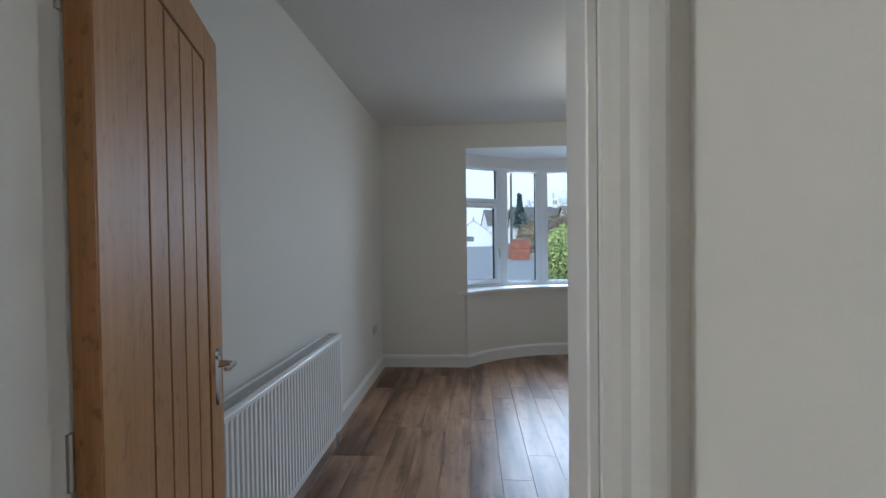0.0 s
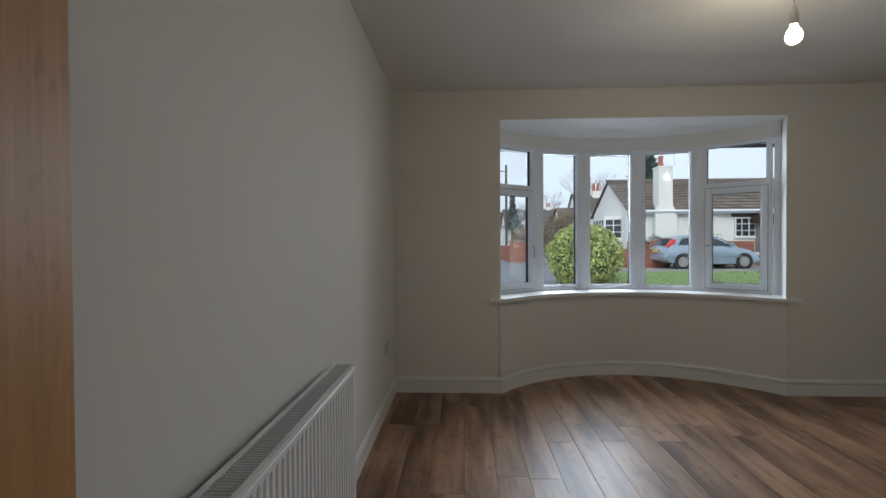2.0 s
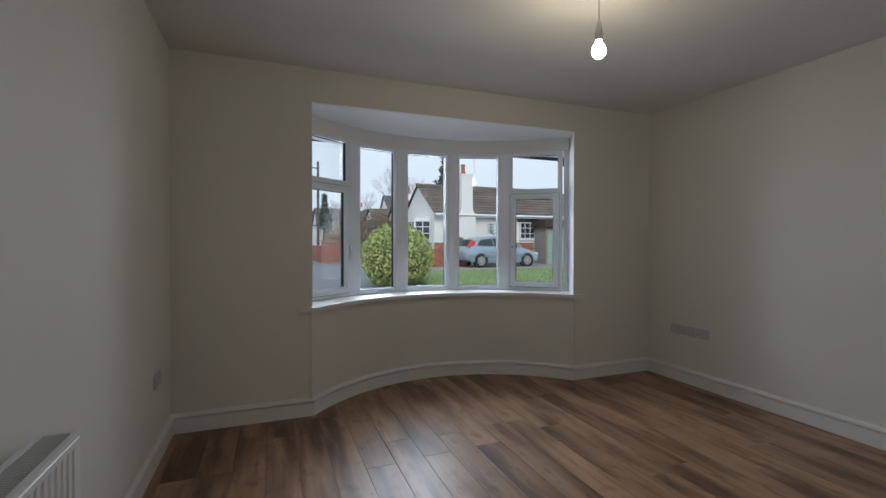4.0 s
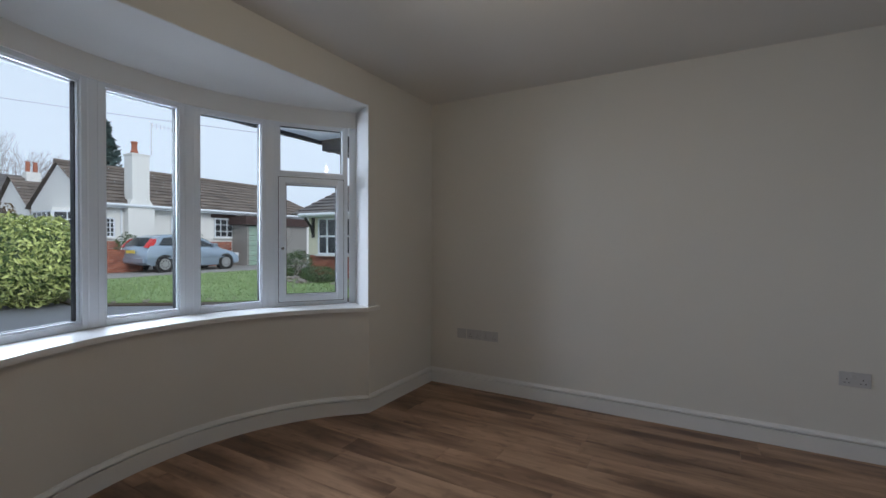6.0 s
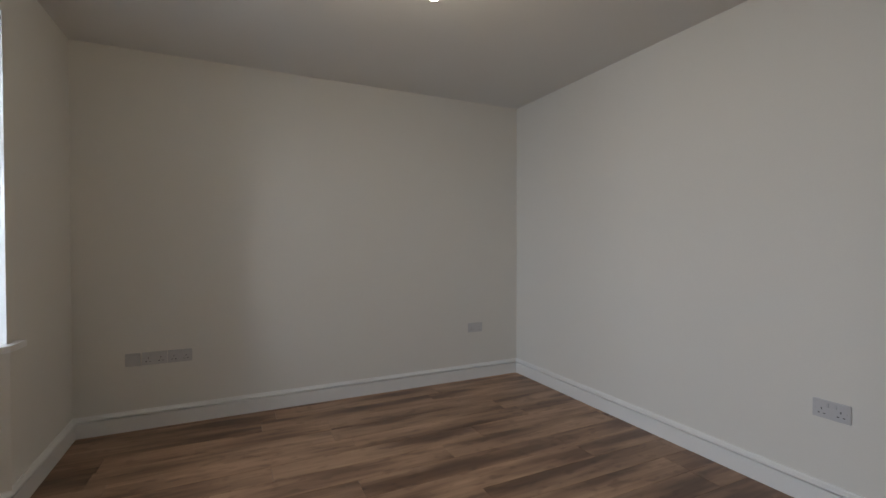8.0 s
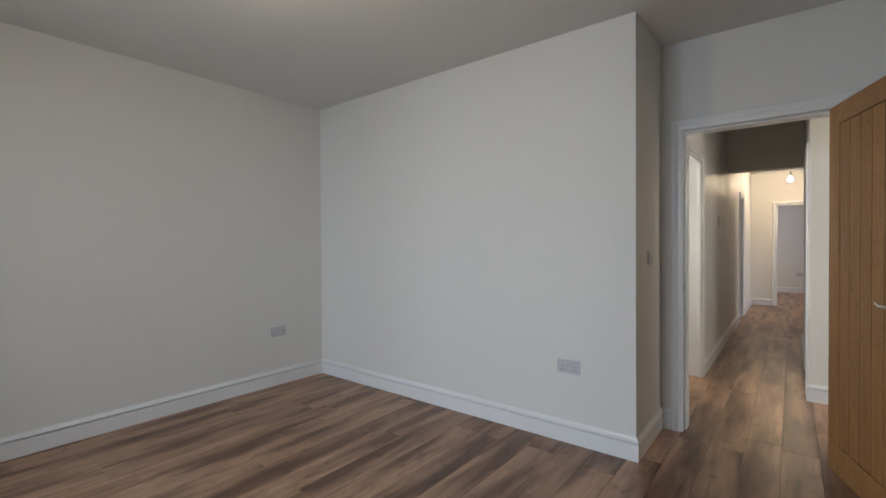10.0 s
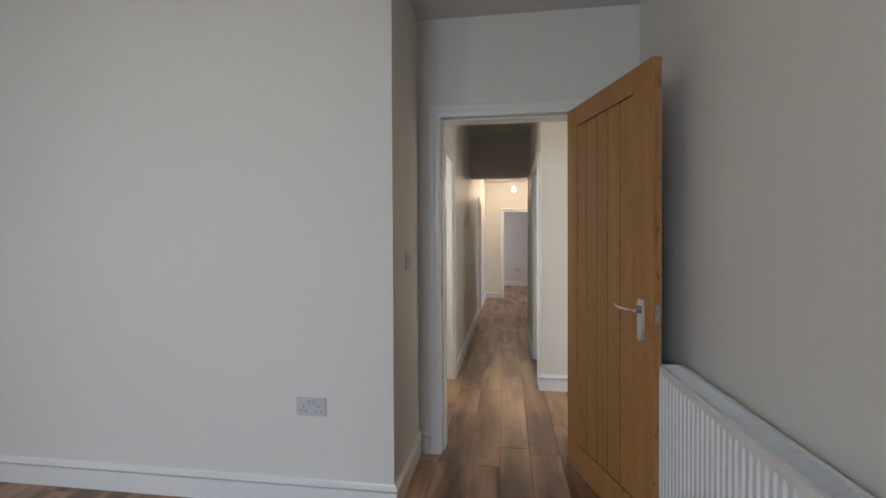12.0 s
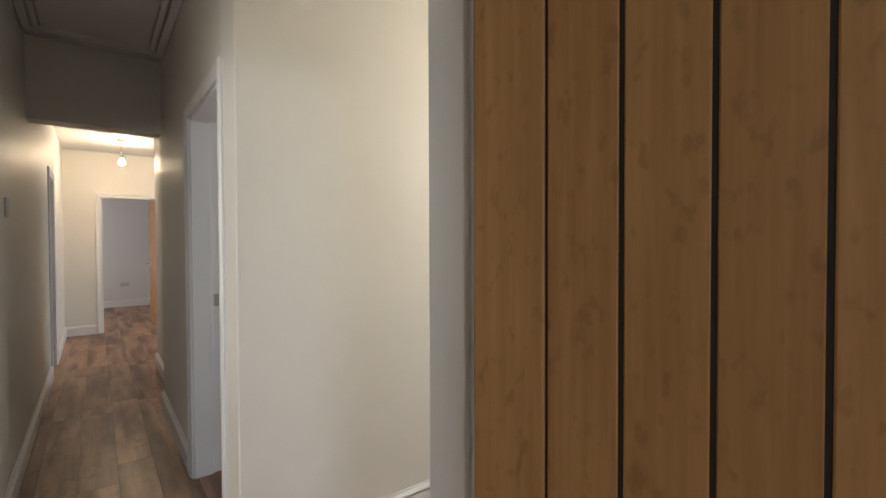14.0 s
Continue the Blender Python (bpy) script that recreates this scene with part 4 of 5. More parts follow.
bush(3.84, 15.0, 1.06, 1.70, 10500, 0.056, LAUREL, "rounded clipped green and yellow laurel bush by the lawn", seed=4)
bush(9.5, 23.6, 0.5, 1.5, 900, 0.06, SHRUB, "dark evergreen shrub against the white bungalow", seed=6)
bush(6.2, 27.5, 1.5, 2.8, 2600, 0.09, HEDGE, "large brown winter hedge beyond the bush", "hedge", seed=7)
bush(12.0, 23.9, 0.7, 1.9, 260, 0.07, SHRUB, "thin climbing shrub on the white wall", seed=9)
bush(10.9, 15.6, 0.5, 0.95, 1200, 0.05, SHRUB, "dark green clipped shrub by the cream bungalow", seed=8)
bush(10.2, 13.9, 0.55, 0.55, 900, 0.05, SHRUB, "low green garden plants among stones", seed=18)


def twiggy(name, x, y, h, r, label, category, count, seed, mat, thick=0.012, up=0.9):
    """A bare plant: a stem that forks into ever thinner twigs."""
    root = thing(name, label, category, "", pose(x, y, land(x, y)))
    rg = random.Random(seed)
    bm = bmesh.new()
    ends = [(Vector((0, 0, -0.05)), Vector((0, 0, 1)), h * 0.36, thick)]
    made = 0
    while ends and made < count:
        p, d, ln, th = ends.pop(0)
        q = p + d * ln * 0.5 + Vector((rg.uniform(-1, 1), rg.uniform(-1, 1), 0)) * ln * 0.06
        e = p + d * ln
        pipe(bm, [p, q, e], [th, th * 0.85, th * 0.65], 4 if made > 12 else 7)
        made += 1
        for i in range(rg.choice((2, 3, 3))):
            dd = (d * up + Vector((rg.uniform(-1, 1) * r, rg.uniform(-1, 1) * r, rg.uniform(-0.15, 0.6)))).normalized()
            ends.append((e, dd, ln * rg.uniform(0.62, 0.85), th * 0.62))
    part("branches", bm, mat, root)
    return root


twiggy("bare_shrub", 8.6, 13.2, 1.0, 1.0, "bare twiggy winter shrub at the lawn edge", "shrub", 160, 3, TWIG, 0.014, 0.6)
twiggy("bare_shrub", 12.4, 18.0, 2.0, 0.8, "tall bare shrub beside the green garage", "shrub", 160, 5, TWIG, 0.02)
for i, (x, y, h) in enumerate(((19.0, 70, 8.6), (22.0, 74, 9.0), (15.5, 80, 7.6), (11.0, 85, 7.0), (26.0, 78, 8.0))):
    twiggy("bare_tree", x, y, h, 0.55, "bare winter tree standing behind the roofs", "tree", 1100, 20 + i, TWIG, 0.13, 0.95)["group"] = "far trees"


def conifer(x, y, h, r, seed, label, levels=26, taper=0.55, foot=0.12):
    root = thing("conifer", label, "tree", "", pose(x, y, land(x, y)))
    bm = bmesh.new()
    cyl(bm, (0, 0, -0.1), (0, 0, h * 0.97), 0.28, 0.03, 8)
    part("trunk", bm, BARK, root)
    rg = random.Random(seed)
    verts, faces = [], []
    for i in range(levels):
        f = i / levels
        z = h * (foot + (0.98 - foot) * f)
        rr = r * ((1 - f) ** taper) * rg.uniform(0.75, 1.1)
        for j in range(13):
            a = rg.uniform(0, 6.28)
            ln = rr * rg.uniform(0.55, 1.0)
            for k in range(9):
                t = (k + 0.6) / 9
                p = Vector((math.cos(a) * ln * t, math.sin(a) * ln * t, z - 0.22 * ln * t * t + rg.uniform(-0.1, 0.1)))
                s = 0.062 * h * rg.uniform(0.5, 1.0) * (1.1 - 0.5 * t)
                u = Vector((rg.uniform(-1, 1), rg.uniform(-1, 1), rg.uniform(-0.7, 0.5))).normalized()
                w = u.cross(Vector((rg.uniform(-1, 1), rg.uniform(-1, 1), 1))).normalized()
                n = len(verts)
                verts += [tuple(p - u * s), tuple(p + w * s * 0.4), tuple(p + u * s), tuple(p - w * s * 0.4)]
                faces.append((n, n + 1, n + 2, n + 3))
    me = bpy.data.meshes.new("foliage")
    me.from_pydata(verts, [], faces)
    me.materials.append(CONIFER)
    ob = new("foliage", me)
    ob.parent = root


conifer(22.5, 57.0, 13.9, 4.6, 2, "tall dark conifer rising behind the white bungalow", 30, 0.7)
conifer(7.6, 66.0, 8.2, 2.1, 5, "dark blue-green conifer along the road", 13, 0.9, 0.42)
bush(6.9, 45.0, 1.7, 3.2, 1500, 0.12, HEDGE, "tall brown winter hedge along the road", "hedge", seed=31)
bush(5.2, 37.0, 1.0, 2.4, 1000, 0.10, HEDGE, "brown winter shrub behind the garden wall", seed=32)


# houses
def bricks(bm, m, w, h, bl=0.225, bh=0.075):
    """Courses of bricks on a face: local x along, z up, proud along local -y."""
    for r in range(int(h / bh)):
        x = -(bl / 2 if r % 2 else 0)
        while x < w:
            a, b = max(0, x + 0.005), min(w, x + bl - 0.005)
            if b - a > 0.03:
                tbox(bm, m, a, -0.012, r * bh + 0.005, b, 0.0, (r + 1) * bh - 0.005)
            x += bl


def far_window(root, m, w, h, cols, rows, mat=None, bars=0.035):
    """A white window on a face: frame, bars, panes and sill."""
    bm = bmesh.new()
    tbox(bm, m, 0.0, -0.02, 0, w, 0.02, h)
    win = part("window", bm, WINDOW_DARK, root, "dark window in a white frame")
    bm = bmesh.new()
    f = 0.06
    for b in ((0, 0, f, h), (w - f, 0, w, h), (f, 0, w - f, f), (f, h - f, w - f, h)):
        tbox(bm, m, b[0], -0.055, b[1], b[2], -0.02, b[3])
    for i in range(1, cols):
        x = w * i / cols
        tbox(bm, m, x - bars / 2, -0.048, f, x + bars / 2, -0.02, h - f)
    for j in range(1, rows):
        z = h * j / rows
        tbox(bm, m, f, -0.044, z - bars / 2, w - f, -0.02, z + bars / 2)
    part("window_frame", bm, PVC, win)
    bm = bmesh.new()
    tbox(bm, m, -0.05, -0.11, -0.06, w + 0.05, 0.0, 0)
    part("window_sill", bm, RENDER, win)


def tiled(bm, a, b, c, d, course=0.32, tile=0.33, seed=1):
    """Overlapping tile courses on a roof plane with eave a-b and top d-c."""
    a, b, c, d = Vector(a), Vector(b), Vector(c), Vector(d)
    n = (b - a).cross(d - a).normalized()
    if n.z < 0:
        n = -n
    k = max(1, int((d - a).length / course))
    rg = random.Random(seed)
    for i in range(k):
        f0, f1 = i / k, min(1, (i + 1.12) / k)
        p0, p1, q0, q1 = a.lerp(d, f0), b.lerp(c, f0), a.lerp(d, f1), b.lerp(c, f1)
        cols = max(1, int((p1 - p0).length / tile))
        for j in range(cols):
            s, t = j / cols, (j + 1) / cols
            lift = n * (0.045 + rg.uniform(0, 0.008))
            low = n * 0.006
            vs = [p0.lerp(p1, s) + lift, p0.lerp(p1, t) + lift, q0.lerp(q1, t) + low, q0.lerp(q1, s) + low, p0.lerp(p1, s), p0.lerp(p1, t)]
            vs = [bm.verts.new(v) for v in vs]
            bm.faces.new(vs[:4])
            bm.faces.new((vs[4], vs[5], vs[1], vs[0]))


def gutter(root, a, b, drop=0.06):
    bm = bmesh.new()
    pipe(bm, [Vector(a) + Vector((0, 0, -drop)), Vector(b) + Vector((0, 0, -drop))], 0.06, 8)
    part("gutter", bm, PVC, root, "white gutter")


# the white bungalow across the lawn
GZ = 0.1
white = thing("bungalow", "white rendered bungalow with a brown tiled roof and tall chimney", "house")
bm = bmesh.new()
WX0, WX1, WY0, WY1, WE, WR, WRY = 8.5, 20.6, 24.5, 30.0, 2.85, 4.6, 27.2
prism(bm, [(WX0, WY0), (WX1, WY0), (WX1, WY1), (WX0, WY1)], GZ - 0.3, WE)
v = [bm.verts.new(p) for p in ((WX0, WY0, WE), (WX0, WY1, WE), (WX0, WRY, WR - 0.06), (WX0 + 0.2, WY0, WE), (WX0 + 0.2, WY1, WE), (WX0 + 0.2, WRY, WR - 0.06))]
bm.faces.new(v[:3])
bm.faces.new(v[3:])
bm.faces.new((v[0], v[2], v[5], v[3]))
bm.faces.new((v[1], v[4], v[5], v[2]))
part("wall", bm, RENDER, white, "white rendered wall")
bm = bmesh.new()
tiled(bm, (WX0 - 0.12, WY0 - 0.4, WE - 0.12), (WX1 + 0.4, WY0 - 0.4, WE - 0.12), (WX1 - 2.4, WRY, WR), (WX0 - 0.12, WRY, WR), seed=2)
tiled(bm, (WX1 + 0.4, WY0 - 0.4, WE - 0.12), (WX1 + 0.4, WY1 + 0.4, WE - 0.12), (WX1 - 2.4, WRY, WR), (WX1 - 2.4, WRY, WR), seed=3)
for q in (((WX0 - 0.12, WY1 + 0.4, WE - 0.12), (WX1 + 0.4, WY1 + 0.4, WE - 0.12), (WX1 - 2.4, WRY, WR), (WX0 - 0.12, WRY, WR)),):
    bm.faces.new([bm.verts.new(p) for p in q])
part("roof", bm, TILE, white, "weathered brown roof tiles", recalc=False)
bm = bmesh.new()
pipe(bm, [(WX0 - 0.12, WRY, WR + 0.02), (WX1 - 2.4, WRY, WR + 0.02)], 0.11, 8)
part("ridge", bm, TILE, white)
bm = bmesh.new()
box(bm, WX0 + 0.05, WY0 - 0.38, WE - 0.2, WX1 + 0.3, WY0 - 0.34, WE - 0.06)
box(bm, WX0 + 0.05, WY0 - 0.34, WE - 0.2, WX1 + 0.3, WY0 + 0.01, WE - 0.17)
part("soffit", bm, PVC, white)
gutter(white, (WX0 - 0.1, WY0 - 0.44, WE - 0.03), (WX1 + 0.4, WY0 - 0.44, WE - 0.03))
bm = bmesh.new()
prism(bm, [(9.72, 24.1), (10.72, 24.1), (10.72, 24.5), (9.72, 24.5)], GZ - 0.2, 2.75)
vs = prism(bm, [(9.72, 24.1), (10.72, 24.1), (10.72, 24.5), (9.72, 24.5)], 2.75, 3.05)
for q in vs:
    if q.co.z > 3:
        q.co.x = 10.2 + (q.co.x - 10.22) * 0.66
prism(bm, [(9.87, 24.1), (10.53, 24.1), (10.53, 24.75), (9.87, 24.75)], 3.05, 4.86)
prism(bm, [(9.84, 24.07), (10.56, 24.07), (10.56, 24.78), (9.84, 24.78)], 4.86, 4.93)
ch = part("chimney", bm, RENDER, white, "tall white rendered chimney")
bm = bmesh.new()
spin(bm, [(0.13, 5.2), (0.14, 5.3), (0.11, 5.36), (0.10, 5.62), (0.13, 5.66), (0.12, 5.72)], pose(10.1, 24.42, -0.27), 12)
part("chimney_pot", bm, TERRACOTTA, ch, "terracotta chimney pot")
bm = bmesh.new()
bricks(bm, pose(10.75, WY0, GZ), 3.85, 1.2)
bricks(bm, pose(8.5, WY0, GZ), 1.2, 1.2)
tagged(part("plinth_bricks", bm, BRICK, white, "red brick plinth"), kind="stuff")
far_window(white, pose(13.65, WY0, 1.5), 1.0, 0.95, 3, 3)
bm = bmesh.new()
box(bm, 13.5, WY0 - 0.06, 2.47, 14.8, WY0, 2.72)
part("blind_box", bm, BROWN_FASCIA, white)
far_window(white, pose(11.6, WY0, 1.7), 0.42, 0.7, 3, 4)
far_window(white, pose(9.05, WY0, 1.45), 0.35, 0.8, 2, 4)
bm = bmesh.new()
prism(bm, [(WX0 + 0.1, 25.2), (WX0 - 0.7, 25.7), (WX0 - 0.7, 27.6), (WX0 + 0.1, 28.1)], GZ, 1.45)
prism(bm, [(WX0 + 0.1, 25.2), (WX0 - 0.7, 25.7), (WX0 - 0.7, 27.6), (WX0 + 0.1, 28.1)], 2.5, 2.62)
part("bay", bm, RENDER, white)
far_window(white, pose(WX0 - 0.68, 27.6, 1.45, 0, 0, -90), 1.9, 1.05, 4, 3)
far_window(white, pose(WX0 - 0.68, 25.72, 1.45, 0, 0, -32), 0.9, 1.05, 2, 3)
bm = bmesh.new()
cyl(bm, (9.62, WY0 - 0.05, GZ), (9.62, WY0 - 0.05, WE - 0.1), 0.04, seg=8)
part("downpipe", bm, PVC, white)
bm = bmesh.new()
cyl(bm, (10.75, 24.4, 5.0), (10.75, 24.4, 6.4), 0.015, seg=6)
for k in range(7):
    box(bm, 10.8 + 0.16 * k, 24.39, 6.18, 10.81 + 0.16 * k, 24.41, 6.42 - 0.02 * k)
box(bm, 10.74, 24.395, 6.3, 11.85, 24.405, 6.31)
part("aerial", bm, STEEL, white, "television aerial on the chimney")

# green garage beside it
gar = thing("garage", "small garage with a pale green door and brown fascia", "garage")
bm = bmesh.new()
box(bm, 14.6, 23.3, GZ - 0.2, 14.72, 24.45, 2.15)
part("post", bm, PAVING, gar)
bm = bmesh.new()
box(bm, 16.65, 23.25, GZ - 0.2, 18.4, 27.0, 2.15)
part("wall", bm, PAVING, gar, "grey concrete panel wall")
bm = bmesh.new()
box(bm, 14.4, 23.1, 2.15, 18.6, 27.2, 2.55)
part("roof", bm, BROWN_FASCIA, gar, "flat roof with a brown fascia")
door = None
for i in range(8):
    bm = bmesh.new()
    box(bm, 14.72, 23.34, GZ + 0.01 + i * 0.25, 16.65, 23.38, GZ + 0.245 + i * 0.25)
    soften(bm, 0.01, 1)
    part("door_board", bm, GREEN_BOARD, gar)

# the cream bungalow next door
NX, NY, NE, NZ = 11.95, 13.2, 2.3, -0.02
cream = thing("bungalow", "cream rendered bungalow with a brick base and hipped roof", "house")
bm = bmesh.new()
prism(bm, [(NX, NY), (21, NY), (21, 16.2), (NX, 16.2)], 0.84, NE)
part("wall", bm, CREAM, cream, "cream rendered wall")
bm = bmesh.new()
prism(bm, [(NX + 0.012, NY + 0.012), (21, NY + 0.012), (21, 16.2), (NX + 0.012, 16.2)], NZ - 0.3, 0.838)
part("plinth_core", bm, MORTAR, cream)
bm = bmesh.new()
bricks(bm, pose(NX + 0.012, 16.2, NZ - 0.06, 0, 0, -90), 3.0, 0.9)
bricks(bm, pose(NX, NY + 0.012, NZ - 0.06), 7.0, 0.9)
tagged(part("plinth_bricks", bm, BRICK, cream, "red brick base wall"), kind="stuff")
bm = bmesh.new()
o = 0.42
e = [(NX - o, NY - o, NE - 0.03), (21 + o, NY - o, NE - 0.03), (21 + o, 16.2 + o, NE - 0.03), (NX - o, 16.2 + o, NE - 0.03)]
r0, r1 = (NX + 2.3, 14.7, 4.1), (21 - 2.3, 14.7, 4.1)
tiled(bm, e[0], e[1], r1, r0, 0.27, 0.3, 4)
tiled(bm, e[3], e[0], r0, r0, 0.27, 0.3, 5)
bm.faces.new([bm.verts.new(p) for p in (e[2], e[3], r0, r1)])
part("roof", bm, GREY_TILE, cream, "weathered grey-brown roof tiles", recalc=False)
bm = bmesh.new()
a, b = Vector(e[0]), Vector(r0)
for k in range(11):
    pipe(bm, [a.lerp(b, k / 11) + Vector((0, 0, 0.09)), a.lerp(b, (k + 1.05) / 11) + Vector((0, 0, 0.06))], 0.12, 8)
part("hip_tiles", bm, HIP_TILE, cream, "pinkish half-round hip tiles")
bm = bmesh.new()
prism(bm, [(NX - o, NY - o), (21, NY - o), (21, NY), (NX, NY), (NX, 16.2), (NX - o, 16.2)], NE - 0.14, NE - 0.06)
part("soffit", bm, PVC, cream)
gutter(cream, (NX - o - 0.05, NY - o, NE), (NX - o - 0.05, 16.2, NE))
gutter(cream, (NX - o, NY - o - 0.05, NE), (21, NY - o - 0.05, NE))
bm = bmesh.new()
cyl(bm, (NX + 0.75, NY - 0.06, NZ), (NX + 0.75, NY - 0.06, NE - 0.25), 0.045, seg=8)
pipe(bm, [(NX + 0.75, NY - 0.06, NE - 0.27), (NX + 0.75, NY - 0.2, NE - 0.15), (NX + 0.75, NY - o, NE - 0.06)], 0.045, 8)
part("downpipe", bm, CREAM, cream, "cream downpipe")
for y in (NY + 0.45, 15.95):
    bm = bmesh.new()
    box(bm, NX - 0.06, y - 0.05, NE - 0.85, NX, y + 0.05, NE - 0.12)
    pipe(bm, [(NX - 0.03, y, NE - 0.75), (NX - 0.14, y, NE - 0.45), (NX - 0.4, y, NE - 0.16)], 0.045, 6)
    part("bracket", bm, TIMBER, cream, "dark timber eaves bracket")
far_window(cream, pose(NX, 15.7, 0.86, 0, 0, -90), 1.75, 1.28, 4, 2, bars=0.06)
bm = bmesh.new()
cyl(bm, (17.0, 14.7, 4.2), (17.0, 14.7, 5.6), 0.02, seg=6)
box(bm, 16.2, 14.69, 5.45, 17.6, 14.71, 5.47)
part("aerial", bm, STEEL, cream)

# houses further along the road
def far_house(x, y, w, d, eave, top, turn, walls, roof, label, stack=0.22):
    root = thing("house", label, "house", "houses along the road", pose(x, y, 0.1, 0, 0, turn))
    bm = bmesh.new()
    box(bm, -w / 2, -d / 2, -0.3, w / 2, d / 2, eave)
    for s in (-1, 1):
        v = [bm.verts.new((s * w / 2, yy, zz)) for yy, zz in ((-d / 2, eave), (d / 2, eave), (0, top - 0.08))]
        bm.faces.new(v)
    part("wall", bm, walls, root)
    bm = bmesh.new()
    for s in (-1, 1):
        tiled(bm, (-w / 2 - 0.2, s * (d / 2 + 0.3), eave - 0.2), (w / 2 + 0.2, s * (d / 2 + 0.3), eave - 0.2), (w / 2 + 0.2, 0, top), (-w / 2 - 0.2, 0, top), 0.35, 0.6, 3)
    part("roof", bm, roof, root, recalc=False)
    bm = bmesh.new()
    box(bm, w * stack, -0.35, top - 1, w * stack + 0.7, 0.35, top + 0.35)
    ch = part("chimney", bm, walls, root)
    bm = bmesh.new()
    for k in (-0.18, 0.18):
        spin(bm, [(0.13, top + 0.35), (0.11, top + 0.95), (0.13, top + 1.0)], pose(w * stack + 0.35 + k, 0, 0), 8)
    part("chimney_pots", bm, TERRACOTTA, ch)
    for xx in (-w * 0.3, w * 0.05):
        far_window(root, pose(xx, -d / 2, 1.0), 1.3, 1.1, 3, 2, bars=0.06)
    far_window(root, pose(-w / 2, d * 0.2, 1.0, 0, 0, -90), 1.5, 1.1, 3, 2, bars=0.06)


far_house(14.2, 40, 7.0, 6.5, 2.8, 5.1, 0, RENDER, TILE, "white bungalow with a brown roof behind the hedge", -0.42)
far_house(13.2, 48.5, 6.0, 6.0, 2.9, 4.75, 0, RENDER, TILE, "small white gabled house with a brown roof", 0.4)
far_house(18.6, 58, 9.0, 7, 4.0, 7.2, 0, RENDER, GREY_TILE, "pale house with a grey roof along the road")
far_house(11.4, 72, 9.0, 8.4, 3.5, 6.4, 0, RENDER, GREY_TILE, "pale house with a long grey roof")
far_house(1.0, 96, 8.0, 7, 2.7, 5.4, 90, RENDER, GREY_TILE, "small white house at the end of the road")
far_house(-7.5, 60, 8.0, 8, 2.7, 5.6, 90, BRICK, TILE, "brick house on the far side of the road")
far_house(10.6, 110, 14.0, 8, 4.8, 8.6, 10, RENDER, GREY_TILE, "tall pale house among trees")

# brick garden wall, pole
gw = thing("garden_wall", "red brick garden wall with a stone coping by the road", "wall")
bm = bmesh.new()
box(bm, 3.27, 29.06, 0, 4.3, 29.3, 1.35)
box(bm, 3.27, 29.3, 0, 3.5, 36, 1.1)
part("core", bm, MORTAR, gw)
bm = bmesh.new()
bricks(bm, pose(3.26, 29.05, 0.05), 1.05, 1.3)
bricks(bm, pose(3.26, 36, 0.05, 0, 0, -90), 6.9, 1.05)
tagged(part("bricks", bm, BRICK, gw), kind="stuff")
bm = bmesh.new()
box(bm, 3.21, 29.0, 1.35, 4.35, 29.36, 1.42)
part("coping", bm, STONE, gw, "flat stone coping")
gw2 = thing("garden_wall", "low red brick wall in front of the white bungalow", "wall")
bm = bmesh.new()
box(bm, 7.42, 22.61, 0, 9.5, 22.83, 0.95)
part("core", bm, MORTAR, gw2)
bm = bmesh.new()
bricks(bm, pose(7.41, 22.6, 0.08), 2.1, 0.9)
tagged(part("bricks", bm, BRICK, gw2), kind="stuff")
pole = thing("utility_pole", "tall dark wooden telegraph pole by the road", "pole", "", pose(4.15, 40, 0))
bm = bmesh.new()
cyl(bm, (0, 0, 0), (0, 0, 7.86), 0.12, 0.09, 10)
part("shaft", bm, BARK, pole)
bm = bmesh.new()
box(bm, -0.75, -0.05, 7.3, 0.1, 0.05, 7.36)
part("cross_arm", bm, BARK, pole)

cable = thing("overhead_cable", "thin dark overhead telephone cable", "cable")
bm = bmesh.new()
pipe(bm, [(2.4, 33.0, 7.6), (6.0, 15.6, 4.25), (8.2, 8.6, 3.05)], 0.004, 5)
part("wire", bm, TIMBER, cable)

# rockery stones by the cream bungalow
rg = random.Random(12)
for i in range(46):
    x, y = rg.uniform(9.6, 11.7), rg.uniform(10.6, 15.4)
    s = rg.uniform(0.07, 0.18)
    bm = bmesh.new()
    rounded(bm, (0, 0, s * 0.35), (s * rg.uniform(0.9, 1.6), s, s * 0.6), 0.5, i, 2)
    ob = part("rock", bm, STONE)
    ob.matrix_basis = pose(x, y, land(x, y) + 0.02, 0, 0, rg.uniform(0, 360))
    tagged(ob, "rough grey-brown garden stone on soil", "rock", "rockery stones")
for i in range(16):
    x = 5.0 + i * 0.45
    y = 14.0 - 0.62 * i * 0.45 + rg.uniform(-0.15, 0.1)
    if y < 10.9:
        break
    s = rg.uniform(0.035, 0.08)
    bm = bmesh.new()
    rounded(bm, (0, 0, s * 0.3), (s * 1.5, s, s * 0.6), 0.5, i + 60, 2)
    ob = part("rock", bm, STONE)
    ob.matrix_basis = pose(x - 0.15, y, land(x, y) + 0.03, 0, 0, rg.uniform(0, 360))
    tagged(ob, "small pale stone on the lawn edge", "rock", "edging stones")


